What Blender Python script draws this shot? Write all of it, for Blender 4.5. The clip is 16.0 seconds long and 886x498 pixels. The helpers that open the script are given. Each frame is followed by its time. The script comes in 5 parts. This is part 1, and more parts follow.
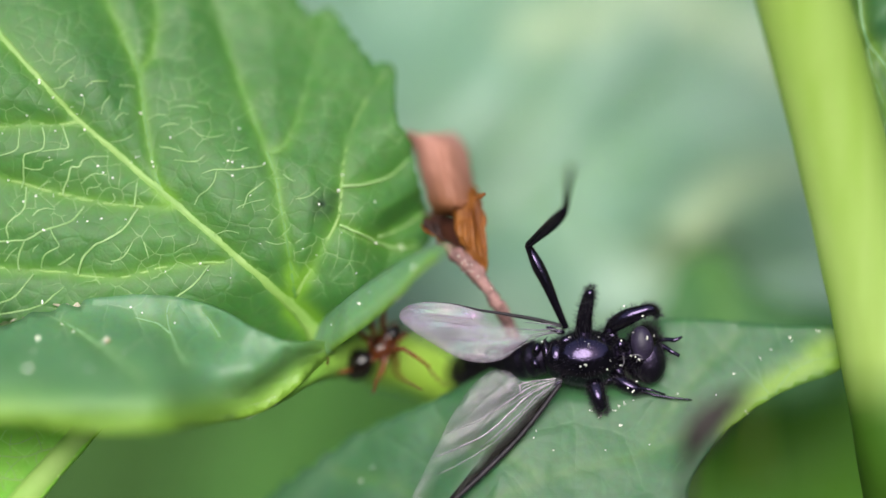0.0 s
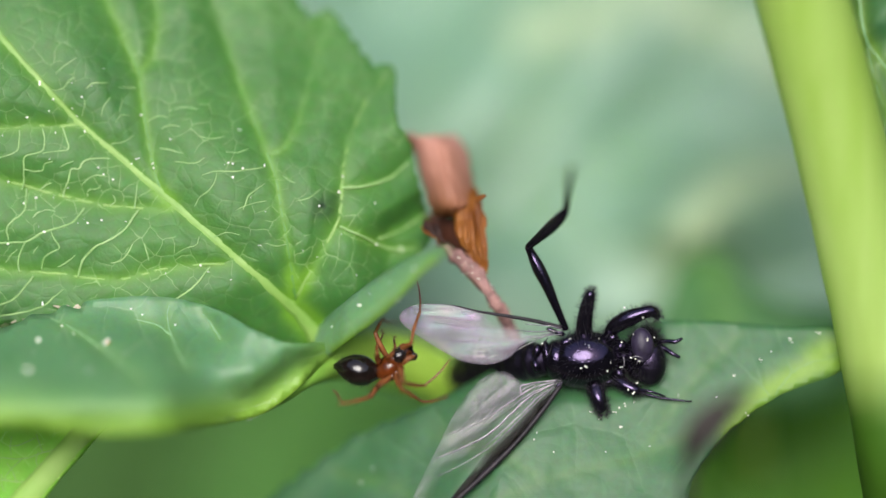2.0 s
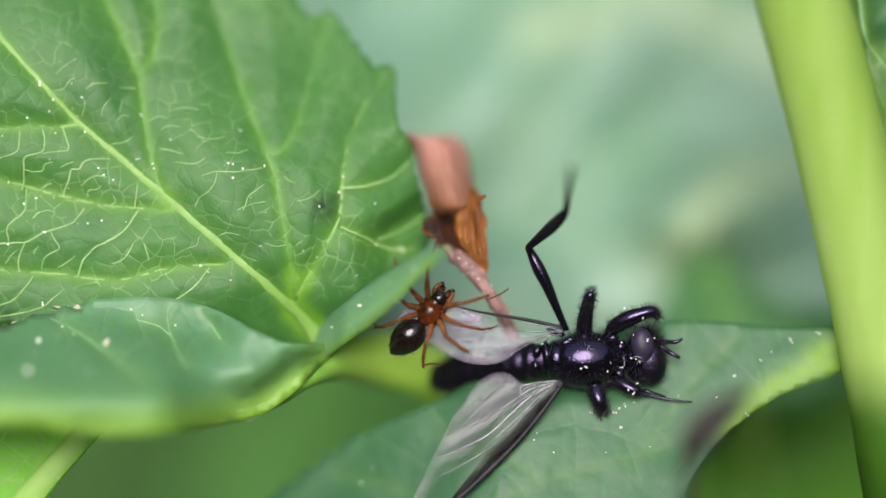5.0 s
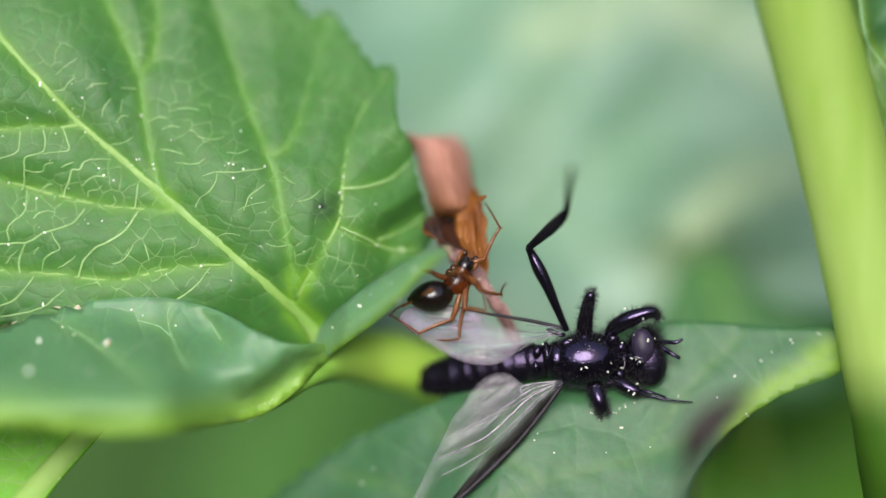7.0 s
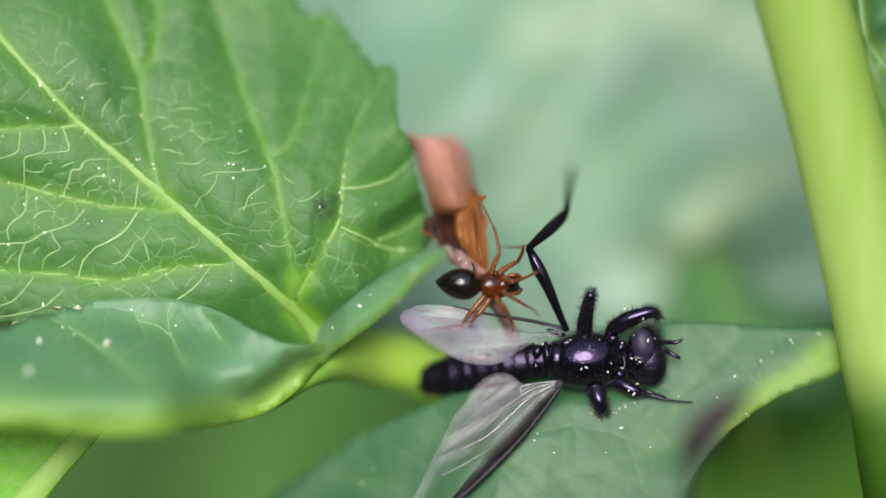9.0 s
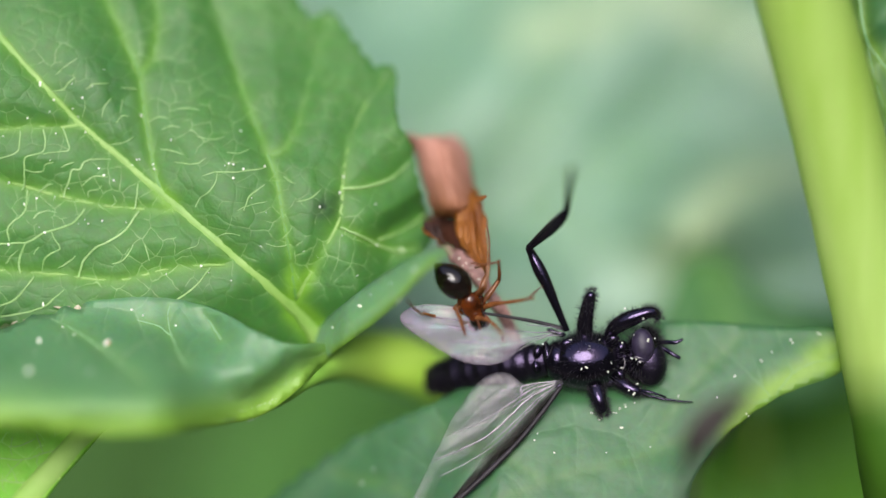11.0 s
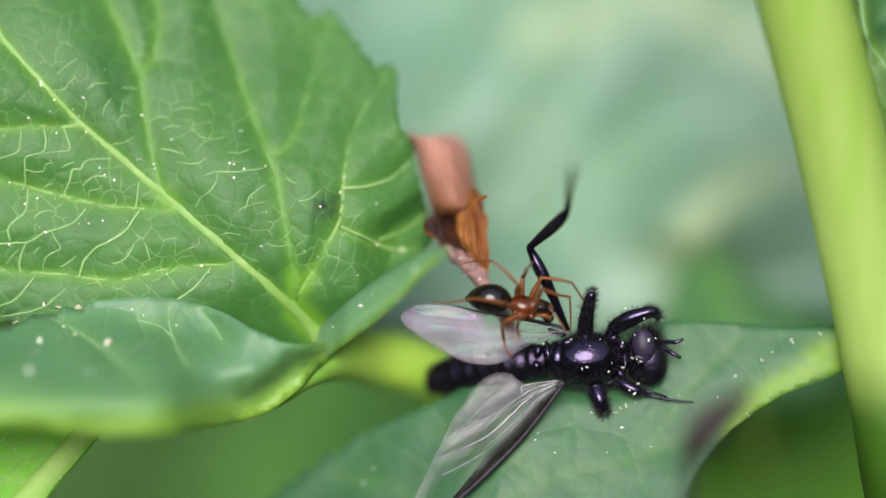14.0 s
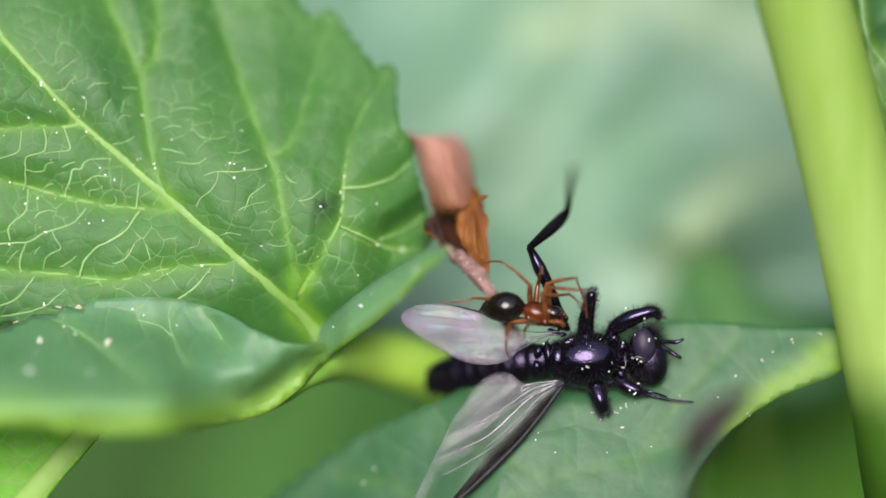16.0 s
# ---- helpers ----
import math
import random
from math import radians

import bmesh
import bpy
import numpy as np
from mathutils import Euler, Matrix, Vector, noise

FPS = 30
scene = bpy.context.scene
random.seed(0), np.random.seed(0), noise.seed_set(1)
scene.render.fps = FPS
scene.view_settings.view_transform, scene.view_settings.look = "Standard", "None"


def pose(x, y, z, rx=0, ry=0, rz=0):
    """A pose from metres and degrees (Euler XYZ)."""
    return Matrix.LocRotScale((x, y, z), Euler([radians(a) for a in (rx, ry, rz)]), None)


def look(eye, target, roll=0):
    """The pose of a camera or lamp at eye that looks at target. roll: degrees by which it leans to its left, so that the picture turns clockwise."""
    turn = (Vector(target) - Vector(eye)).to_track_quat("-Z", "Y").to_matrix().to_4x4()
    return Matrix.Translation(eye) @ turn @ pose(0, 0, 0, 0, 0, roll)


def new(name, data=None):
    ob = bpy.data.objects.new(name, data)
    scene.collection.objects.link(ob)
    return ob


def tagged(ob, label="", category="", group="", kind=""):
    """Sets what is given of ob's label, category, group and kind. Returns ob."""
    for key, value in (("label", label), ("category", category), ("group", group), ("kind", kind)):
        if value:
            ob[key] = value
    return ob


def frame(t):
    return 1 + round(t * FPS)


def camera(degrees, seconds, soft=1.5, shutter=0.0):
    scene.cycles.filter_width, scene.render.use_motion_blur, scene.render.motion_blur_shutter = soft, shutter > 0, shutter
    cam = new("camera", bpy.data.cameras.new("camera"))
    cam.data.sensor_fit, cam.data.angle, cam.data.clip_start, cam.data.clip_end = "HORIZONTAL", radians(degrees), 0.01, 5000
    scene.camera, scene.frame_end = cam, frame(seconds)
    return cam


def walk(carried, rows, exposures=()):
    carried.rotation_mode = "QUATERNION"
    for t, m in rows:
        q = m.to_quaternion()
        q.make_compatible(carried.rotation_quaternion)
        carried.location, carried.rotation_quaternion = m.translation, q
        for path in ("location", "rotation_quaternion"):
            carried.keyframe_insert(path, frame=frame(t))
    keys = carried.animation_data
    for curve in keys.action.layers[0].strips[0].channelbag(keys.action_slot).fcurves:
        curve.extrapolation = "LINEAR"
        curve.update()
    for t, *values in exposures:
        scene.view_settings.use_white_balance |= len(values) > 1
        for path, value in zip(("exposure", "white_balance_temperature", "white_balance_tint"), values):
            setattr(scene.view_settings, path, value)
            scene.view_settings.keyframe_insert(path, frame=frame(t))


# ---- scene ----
from mathutils import geometry

# The shot is a fixed close-up. STAND holds axes tilted like the leaves: x right, y up the slope, z out of it.
# Plan points are given on a grid of 0.02 mm (x right, y down) with a height w in millimetres out of the sharp plane.
TILT = 52.0
RANGE = 0.160
GRID = 0.00002
STAND = pose(0, 0, 0.12) @ Matrix.Rotation(radians(90 - TILT), 4, "X")


def spot(x, y, w=0.0):
    """A plan point as a vector in STAND's axes, in metres."""
    k = (RANGE - w / 1000) / RANGE
    return Vector(((x - 784) * GRID * k, (441 - y) * GRID * k, w / 1000))


# ---------------------------------------------------------------- camera
cam = camera(2 * math.degrees(math.atan(784 * GRID / RANGE)), 16.0, soft=1.5)
cam.data.dof.use_dof = True
cam.data.dof.focus_distance = RANGE - 0.0008
cam.data.dof.aperture_fstop = 7.8


def held(sx, sy):
    """The camera with a slight sway of sx, sy grid steps."""
    return STAND @ Matrix.Translation((-sx * GRID, sy * GRID, RANGE))


EXPOSURE = 0.8
walk(cam, [(0.0, held(-0.5, -3.0)), (0.7, held(-0.3, -1.5)), (1.5, held(0, 0)), (2.5, held(0, 0)), (3.5, held(-0.5, 0.8)),
           (4.2, held(-0.3, 0.6)), (6.5, held(0.8, 1.3)), (9.0, held(0.8, 1.5)), (11.5, held(1.0, 1.3)), (13.0, held(0.6, 1.2)),
           (14.5, held(2.6, 0.8)), (15.5, held(2.2, 1.8)), (16.0, held(2.6, 0.8))],
     exposures=[(0.0, EXPOSURE), (16.0, EXPOSURE)])

# ---------------------------------------------------------------- light: a bright, hazy day
world = bpy.data.worlds.new("hazy_sky")
scene.world = world
world.use_nodes = True
wn = world.node_tree.nodes
sky = wn.new("ShaderNodeTexSky")
sky.sky_type = "NISHITA"
sky.sun_disc = False
sky.sun_elevation = radians(70)
sky.sun_rotation = radians(180)
sky.dust_density = 3.0
wn["Background"].inputs["Strength"].default_value = 0.15
world.node_tree.links.new(sky.outputs[0], wn["Background"].inputs["Color"])
sun = new("sun", bpy.data.lights.new("sun", "SUN"))
sun.data.energy = 2.4
sun.data.angle = radians(36)
sun.data.color = (1.0, 0.97, 0.93)
sun.matrix_world = look(STAND @ Vector((-0.12, 0.31, 0.94)), STAND @ Vector((0, 0, 0)))


# ---------------------------------------------------------------- materials
def material(name):
    m = bpy.data.materials.new(name)
    m.use_nodes = True
    return m, m.node_tree.nodes, m.node_tree.links, m.node_tree.nodes["Principled BSDF"]


def node(nodes, kind, **values):
    n = nodes.new(kind)
    for key, value in values.items():
        if key in n.inputs:
            n.inputs[key].default_value = value
    return n


def ramp(nodes, stops):
    n = nodes.new("ShaderNodeValToRGB")
    while len(n.color_ramp.elements) < len(stops):
        n.color_ramp.elements.new(0.5)
    for e, (p, c) in zip(n.color_ramp.elements, stops):
        e.position, e.color = p, (*c, 1)
    return n


def leaf_material(name, dark, light, vein, through_light=0.35, net=720.0, net_amount=0.75, rough=0.45, bump=0.5, spec=0.7, near=(0.16, 0.36, 0.045), coat=0.0):
    """Leaf: mottled green, lighter along the veins, a net of fine pale veins round pillowed cells, wax gloss, and light that passes through."""
    m, nodes, links, bsdf = material(name)

    def sums(kind, a, b):
        n = nodes.new("ShaderNodeMath")
        n.operation = kind
        for i, q in enumerate((a, b)):
            if isinstance(q, (int, float)):
                n.inputs[i].default_value = q
            else:
                links.new(q, n.inputs[i])
        return n.outputs[0]

    def blend(fac, a, b, kind="MIX"):
        n = nodes.new("ShaderNodeMix")
        n.data_type, n.blend_type = "RGBA", kind
        for i, q in ((0, fac), (6, a), (7, b)):
            if isinstance(q, float):
                n.inputs[i].default_value = q
            elif isinstance(q, tuple):
                n.inputs[i].default_value = (*q, 1)
            else:
                links.new(q, n.inputs[i])
        return n.outputs[2]
    at = nodes.new("ShaderNodeTexCoord")
    big = node(nodes, "ShaderNodeTexNoise", Scale=160.0, Detail=3.0, Roughness=0.6)
    fine = node(nodes, "ShaderNodeTexNoise", Scale=3600.0, Detail=4.0, Roughness=0.65)
    warp = node(nodes, "ShaderNodeTexNoise", Scale=900.0, Detail=3.0)
    patch = node(nodes, "ShaderNodeTexNoise", Scale=330.0, Detail=1.0)
    for n in (big, fine, warp, patch):
        links.new(at.outputs["Object"], n.inputs["Vector"])
    mixed = nodes.new("ShaderNodeVectorMath")
    mixed.operation = "MULTIPLY_ADD"
    mixed.inputs[1].default_value = (0.0006, 0.0006, 0.0006)
    links.new(warp.outputs["Color"], mixed.inputs[0])
    shifted = node(nodes, "ShaderNodeMapping", Location=(0.0137, 0.0071, 0.0), Rotation=(0, 0, 0.6))
    links.new(at.outputs["Object"], shifted.inputs["Vector"])
    links.new(shifted.outputs[0], mixed.inputs[2])
    cells = node(nodes, "ShaderNodeTexVoronoi", Scale=net)
    small = node(nodes, "ShaderNodeTexVoronoi", Scale=net * 3.1)
    for n in (cells, small):
        n.feature, n.voronoi_dimensions = "DISTANCE_TO_EDGE", "2D"
        links.new(mixed.outputs[0], n.inputs["Vector"])
    line = ramp(nodes, [(0.0, (1, 1, 1)), (0.014, (0.7, 0.7, 0.7)), (0.034, (0, 0, 0))])
    links.new(cells.outputs["Distance"], line.inputs["Fac"])
    thread = ramp(nodes, [(0.0, (0.22, 0.22, 0.22)), (0.04, (0, 0, 0))])
    links.new(small.outputs["Distance"], thread.inputs["Fac"])
    patchy = ramp(nodes, [(0.40, (0.08, 0.08, 0.08)), (0.6, (1, 1, 1))])
    links.new(patch.outputs["Fac"], patchy.inputs["Fac"])
    gap = node(nodes, "ShaderNodeTexNoise", Scale=1500.0, Detail=2.0)
    links.new(at.outputs["Object"], gap.inputs["Vector"])
    broken = ramp(nodes, [(0.41, (0, 0, 0)), (0.52, (1, 1, 1))])
    links.new(gap.outputs["Fac"], broken.inputs["Fac"])
    net_lines = sums("MULTIPLY", sums("MAXIMUM", line.outputs["Color"], thread.outputs["Color"]), broken.outputs["Color"])
    lines = sums("MULTIPLY", sums("MULTIPLY", net_lines, patchy.outputs["Color"]), net_amount)
    green = ramp(nodes, [(0.3, dark), (0.7, light)])
    links.new(big.outputs["Fac"], green.inputs["Fac"])
    speck = blend(0.35, green.outputs["Color"], fine.outputs["Color"], "OVERLAY")
    along = nodes.new("ShaderNodeAttribute")
    along.attribute_name = "rib"
    tissue = blend(sums("MULTIPLY", along.outputs["Fac"], 0.75), speck, near)
    blotted = nodes.new("ShaderNodeAttribute")
    blotted.attribute_name = "blot"
    colour = blend(blotted.outputs["Fac"], blend(lines, tissue, vein), (0.010, 0.032, 0.012))
    links.new(colour, bsdf.inputs["Base Color"])
    shine = node(nodes, "ShaderNodeMapRange")
    shine.inputs["To Min"].default_value, shine.inputs["To Max"].default_value = rough - 0.1, rough + 0.12
    links.new(big.outputs["Fac"], shine.inputs["Value"])
    links.new(shine.outputs[0], bsdf.inputs["Roughness"])
    bsdf.inputs["Specular IOR Level"].default_value = spec
    bsdf.inputs["Coat Weight"].default_value, bsdf.inputs["Coat Roughness"].default_value = coat, 0.55
    pillow = ramp(nodes, [(0.0, (0, 0, 0)), (0.12, (0.7, 0.7, 0.7)), (0.4, (1, 1, 1))])
    links.new(cells.outputs["Distance"], pillow.inputs["Fac"])
    tiny = ramp(nodes, [(0.0, (0, 0, 0)), (0.3, (0.28, 0.28, 0.28))])
    links.new(small.outputs["Distance"], tiny.inputs["Fac"])
    relief = sums("ADD", sums("ADD", pillow.outputs["Color"], tiny.outputs["Color"]), sums("MULTIPLY", fine.outputs["Fac"], 0.25))
    rel = node(nodes, "ShaderNodeBump", Strength=bump, Distance=0.00012)
    links.new(relief, rel.inputs["Height"])
    links.new(rel.outputs["Normal"], bsdf.inputs["Normal"])
    thin = nodes.new("ShaderNodeBsdfTranslucent")
    links.new(blend(0.6, colour, (light[0] * 2.4, light[1] * 1.8, light[2] * 0.5)), thin.inputs["Color"])
    mix = nodes.new("ShaderNodeMixShader")
    mix.inputs[0].default_value = through_light
    links.new(bsdf.outputs[0], mix.inputs[1])
    links.new(thin.outputs[0], mix.inputs[2])
    links.new(mix.outputs[0], nodes["Material Output"].inputs["Surface"])
    return m


def plain_material(name, dark, light, rough=0.5, scale=1500.0, bump=0.3, depth=0.00004, spec=0.5, thin_amount=0.0, metal=0.0, stretch=(1, 1, 1), coat=0.0, tint=(1, 1, 1), pits=0.0, aged_or_shaded=None):
    """Two-tone organic surface with grain at two scales; the last argument is the tone where the mesh is marked
    withered or in painted shade.
    """
    m, nodes, links, bsdf = material(name)
    at = nodes.new("ShaderNodeTexCoord")
    move = node(nodes, "ShaderNodeMapping", Scale=stretch)
    links.new(at.outputs["Object"], move.inputs["Vector"])
    big = node(nodes, "ShaderNodeTexNoise", Scale=scale * 0.25, Detail=3.0)
    fine = node(nodes, "ShaderNodeTexNoise", Scale=scale, Detail=5.0, Roughness=0.65)
    for n in (big, fine):
        links.new(move.outputs[0], n.inputs["Vector"])
    add = nodes.new("ShaderNodeMath")
    add.operation = "MULTIPLY_ADD"
    add.inputs[1].default_value = 0.5
    links.new(fine.outputs["Fac"], add.inputs[0])
    half = nodes.new("ShaderNodeMath")
    half.operation = "MULTIPLY"
    half.inputs[1].default_value = 0.5
    links.new(big.outputs["Fac"], half.inputs[0])
    links.new(half.outputs[0], add.inputs[2])
    tone = ramp(nodes, [(0.36, dark), (0.64, light)])
    links.new(add.outputs[0], tone.inputs["Fac"])
    hue = tone.outputs["Color"]
    if aged_or_shaded:
        # Third tone: real browning on the petal, painted shade on stem and stalk.
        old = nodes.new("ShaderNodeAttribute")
        old.attribute_name = "age_or_shade"
        late = ramp(nodes, [(0.36, tuple(q * 0.6 for q in aged_or_shaded)), (0.64, aged_or_shaded)])
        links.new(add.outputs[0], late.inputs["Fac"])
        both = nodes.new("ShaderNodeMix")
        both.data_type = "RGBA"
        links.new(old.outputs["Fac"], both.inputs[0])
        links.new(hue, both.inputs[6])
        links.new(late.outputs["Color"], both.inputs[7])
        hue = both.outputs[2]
    links.new(hue, bsdf.inputs["Base Color"])
    bsdf.inputs["Roughness"].default_value = rough
    bsdf.inputs["Specular IOR Level"].default_value = spec
    bsdf.inputs["Metallic"].default_value = metal
    bsdf.inputs["Coat Weight"].default_value = coat
    bsdf.inputs["Specular Tint"].default_value = (*tint, 1)
    bsdf.inputs["Coat Roughness"].default_value = 0.08
    rel = node(nodes, "ShaderNodeBump", Strength=bump, Distance=depth)
    links.new(fine.outputs["Fac"], rel.inputs["Height"])
    if pits > 0:
        cell = node(nodes, "ShaderNodeTexVoronoi", Scale=pits)
        links.new(move.outputs[0], cell.inputs["Vector"])
        dots = ramp(nodes, [(0.12, (0, 0, 0)), (0.3, (1, 1, 1))])
        links.new(cell.outputs["Distance"], dots.inputs["Fac"])
        rel2 = node(nodes, "ShaderNodeBump", Strength=0.14, Distance=0.00003)
        links.new(dots.outputs["Color"], rel2.inputs["Height"])
        links.new(rel.outputs["Normal"], rel2.inputs["Normal"])
        rel = rel2
    links.new(rel.outputs["Normal"], bsdf.inputs["Normal"])
    if thin_amount > 0:
        thin = nodes.new("ShaderNodeBsdfTranslucent")
        links.new(hue, thin.inputs["Color"])
        mix = nodes.new("ShaderNodeMixShader")
        mix.inputs[0].default_value = thin_amount
        links.new(bsdf.outputs[0], mix.inputs[1])
        links.new(thin.outputs[0], mix.inputs[2])
        links.new(mix.outputs[0], nodes["Material Output"].inputs["Surface"])
    return m


def wing_material(name, tone, low, high, spec=0.35, film_low=300.0, film_high=560.0, slant=0.1):
    """Clear wing skin with a milky cast, clouded unevenly, and thin-film colours."""
    m, nodes, links, bsdf = material(name)
    at = nodes.new("ShaderNodeTexCoord")
    fine = node(nodes, "ShaderNodeTexNoise", Scale=6500.0, Detail=4.0)
    big = node(nodes, "ShaderNodeTexNoise", Scale=650.0, Detail=3.0)
    streak = node(nodes, "ShaderNodeTexNoise", Scale=1000.0, Detail=3.0, Roughness=0.5)
    twist = node(nodes, "ShaderNodeMapping", Rotation=(0, 0, slant))
    links.new(at.outputs["Object"], twist.inputs["Vector"])
    turn = node(nodes, "ShaderNodeMapping", Scale=(0.14, 1.5, 1.0))
    links.new(twist.outputs[0], turn.inputs["Vector"])
    links.new(turn.outputs[0], streak.inputs["Vector"])
    for n in (fine, big):
        links.new(at.outputs["Object"], n.inputs["Vector"])
    film = node(nodes, "ShaderNodeMapRange")
    film.inputs["To Min"].default_value, film.inputs["To Max"].default_value = film_low, film_high
    links.new(big.outputs["Fac"], film.inputs["Value"])
    links.new(film.outputs[0], bsdf.inputs["Thin Film Thickness"])
    bsdf.inputs["Thin Film IOR"].default_value = 1.5
    bsdf.inputs["Base Color"].default_value = (*tone, 1)
    bsdf.inputs["Roughness"].default_value = 0.3
    bsdf.inputs["Specular IOR Level"].default_value = spec
    rel = node(nodes, "ShaderNodeBump", Strength=0.8, Distance=0.00004)
    links.new(fine.outputs["Fac"], rel.inputs["Height"])
    rel2 = node(nodes, "ShaderNodeBump", Strength=0.8, Distance=0.00012)
    links.new(streak.outputs["Fac"], rel2.inputs["Height"])
    links.new(rel.outputs["Normal"], rel2.inputs["Normal"])
    links.new(rel2.outputs["Normal"], bsdf.inputs["Normal"])
    cloud = node(nodes, "ShaderNodeMapRange")
    cloud.inputs["From Min"].default_value, cloud.inputs["From Max"].default_value = 0.43, 0.64
    cloud.inputs["To Min"].default_value, cloud.inputs["To Max"].default_value = low, high
    links.new(streak.outputs["Fac"], cloud.inputs["Value"])
    clear = nodes.new("ShaderNodeBsdfTransparent")
    mix = nodes.new("ShaderNodeMixShader")
    root, milky = nodes.new("ShaderNodeAttribute"), nodes.new("ShaderNodeAttribute")
    root.attribute_name, milky.attribute_name = "rib", "blot"
    thinner = nodes.new("ShaderNodeMath")
    thinner.operation = "MULTIPLY_ADD"
    thinner.inputs[1].default_value, thinner.inputs[2].default_value = -0.8, 1.0
    links.new(root.outputs["Fac"], thinner.inputs[0])
    cover = nodes.new("ShaderNodeMath")
    cover.operation = "MULTIPLY"
    links.new(cloud.outputs[0], cover.inputs[0])
    links.new(thinner.outputs[0], cover.inputs[1])
    total = nodes.new("ShaderNodeMath")
    total.operation, total.use_clamp = "ADD", True
    links.new(cover.outputs[0], total.inputs[0])
    grain = node(nodes, "ShaderNodeTexNoise", Scale=20000.0, Detail=2.0, Roughness=0.6)
    links.new(at.outputs["Object"], grain.inputs["Vector"])
    sparkle = ramp(nodes, [(0.46, (0.15, 0.15, 0.15)), (0.62, (2.6, 2.6, 2.6))])
    links.new(grain.outputs["Fac"], sparkle.inputs["Fac"])
    glitter = nodes.new("ShaderNodeMath")
    glitter.operation = "MULTIPLY"
    links.new(milky.outputs["Fac"], glitter.inputs[0])
    links.new(sparkle.outputs["Color"], glitter.inputs[1])
    links.new(glitter.outputs[0], total.inputs[1])
    links.new(total.outputs[0], mix.inputs[0])
    links.new(clear.outputs[0], mix.inputs[1])
    links.new(bsdf.outputs[0], mix.inputs[2])
    links.new(mix.outputs[0], nodes["Material Output"].inputs["Surface"])
    return m


LEAF = leaf_material("leaf_green", (0.042, 0.156, 0.031), (0.080, 0.230, 0.043), (0.44, 0.65, 0.26), rough=0.48, spec=0.42, bump=0.17, net=1650.0, net_amount=0.55, near=(0.165, 0.38, 0.030), coat=0.05)
# Leaf green with brightness painted in against the lobe's shadow.
LEAF_BRIGHT = leaf_material("leaf_green_bright", (0.155, 0.44, 0.035), (0.22, 0.55, 0.06), (0.52, 0.74, 0.26), through_light=0.45, rough=0.6, spec=0.35, bump=0.25, net=1000.0, net_amount=1.0, near=(0.25, 0.54, 0.08))
# Paler and bluer than LEAF: the fold's sky sheen is put into the colour.
LEAF_FOLD = leaf_material("leaf_green_folded", (0.098, 0.255, 0.118), (0.165, 0.355, 0.16), (0.36, 0.53, 0.30), through_light=0.42, net_amount=0.5, rough=0.5, spec=0.75, bump=0.25, near=(0.29, 0.53, 0.05), coat=0.35)
LEAF_UNDER = leaf_material("leaf_green_waxy", (0.037, 0.130, 0.050), (0.068, 0.190, 0.072), (0.17, 0.34, 0.15), net=420.0, net_amount=0.3, rough=0.5, spec=0.5, bump=0.25, near=(0.21, 0.38, 0.03), coat=0.15)
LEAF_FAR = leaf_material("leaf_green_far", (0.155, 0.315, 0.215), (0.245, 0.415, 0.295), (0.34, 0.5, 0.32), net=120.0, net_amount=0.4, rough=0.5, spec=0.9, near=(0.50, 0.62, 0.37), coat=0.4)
LEAF_DEEP = leaf_material("leaf_green_deep", (0.14, 0.37, 0.065), (0.205, 0.465, 0.10), (0.25, 0.5, 0.13), net=120.0, net_amount=0.3, rough=0.6, spec=0.4)
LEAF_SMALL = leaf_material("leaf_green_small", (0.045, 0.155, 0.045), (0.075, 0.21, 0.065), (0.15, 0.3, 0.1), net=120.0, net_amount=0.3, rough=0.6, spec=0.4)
# Darkened green: the deep shade this leaf stands in is put into the colour.
LEAF_LOW_SHADED = leaf_material("leaf_green_low_shaded", (0.065, 0.185, 0.013), (0.11, 0.29, 0.022), (0.15, 0.33, 0.05), net=120.0, net_amount=0.3, rough=0.6, spec=0.3)
# Lighter copy of LEAF_FOLD for the roll, with more of that sheen painted in.
LEAF_ROLL_SHEEN = leaf_material("leaf_green_rolled_sheen", (0.155, 0.34, 0.18), (0.24, 0.45, 0.24), (0.36, 0.53, 0.30), through_light=0.42, net_amount=0.4, rough=0.5, spec=0.75, bump=0.25, near=(0.25, 0.47, 0.04), coat=0.35)
# Still darker leaf green, its shade painted in rather than cast.
LEAF_SHADED = leaf_material("leaf_green_shaded", (0.026, 0.085, 0.009), (0.05, 0.15, 0.014), (0.08, 0.2, 0.04), net=120.0, net_amount=0.3, rough=0.6, spec=0.3)
RIB = plain_material("leaf_rib", (0.19, 0.385, 0.065), (0.30, 0.49, 0.12), rough=0.5, scale=1200, thin_amount=0.25)
VEIN_FINE = plain_material("leaf_vein_fine", (0.22, 0.42, 0.11), (0.37, 0.57, 0.22), rough=0.45, scale=2500, thin_amount=0.25)
VEIN = plain_material("leaf_vein", (0.095, 0.27, 0.045), (0.15, 0.345, 0.065), rough=0.5, scale=1200, thin_amount=0.25)
RIB_PALE = plain_material("leaf_rib_pale", (0.30, 0.53, 0.10), (0.41, 0.63, 0.17), rough=0.55, scale=700, thin_amount=0.35, spec=0.3)
VEIN_PALE = plain_material("leaf_vein_pale", (0.22, 0.44, 0.2), (0.36, 0.56, 0.3), rough=0.5, scale=1200, thin_amount=0.3)
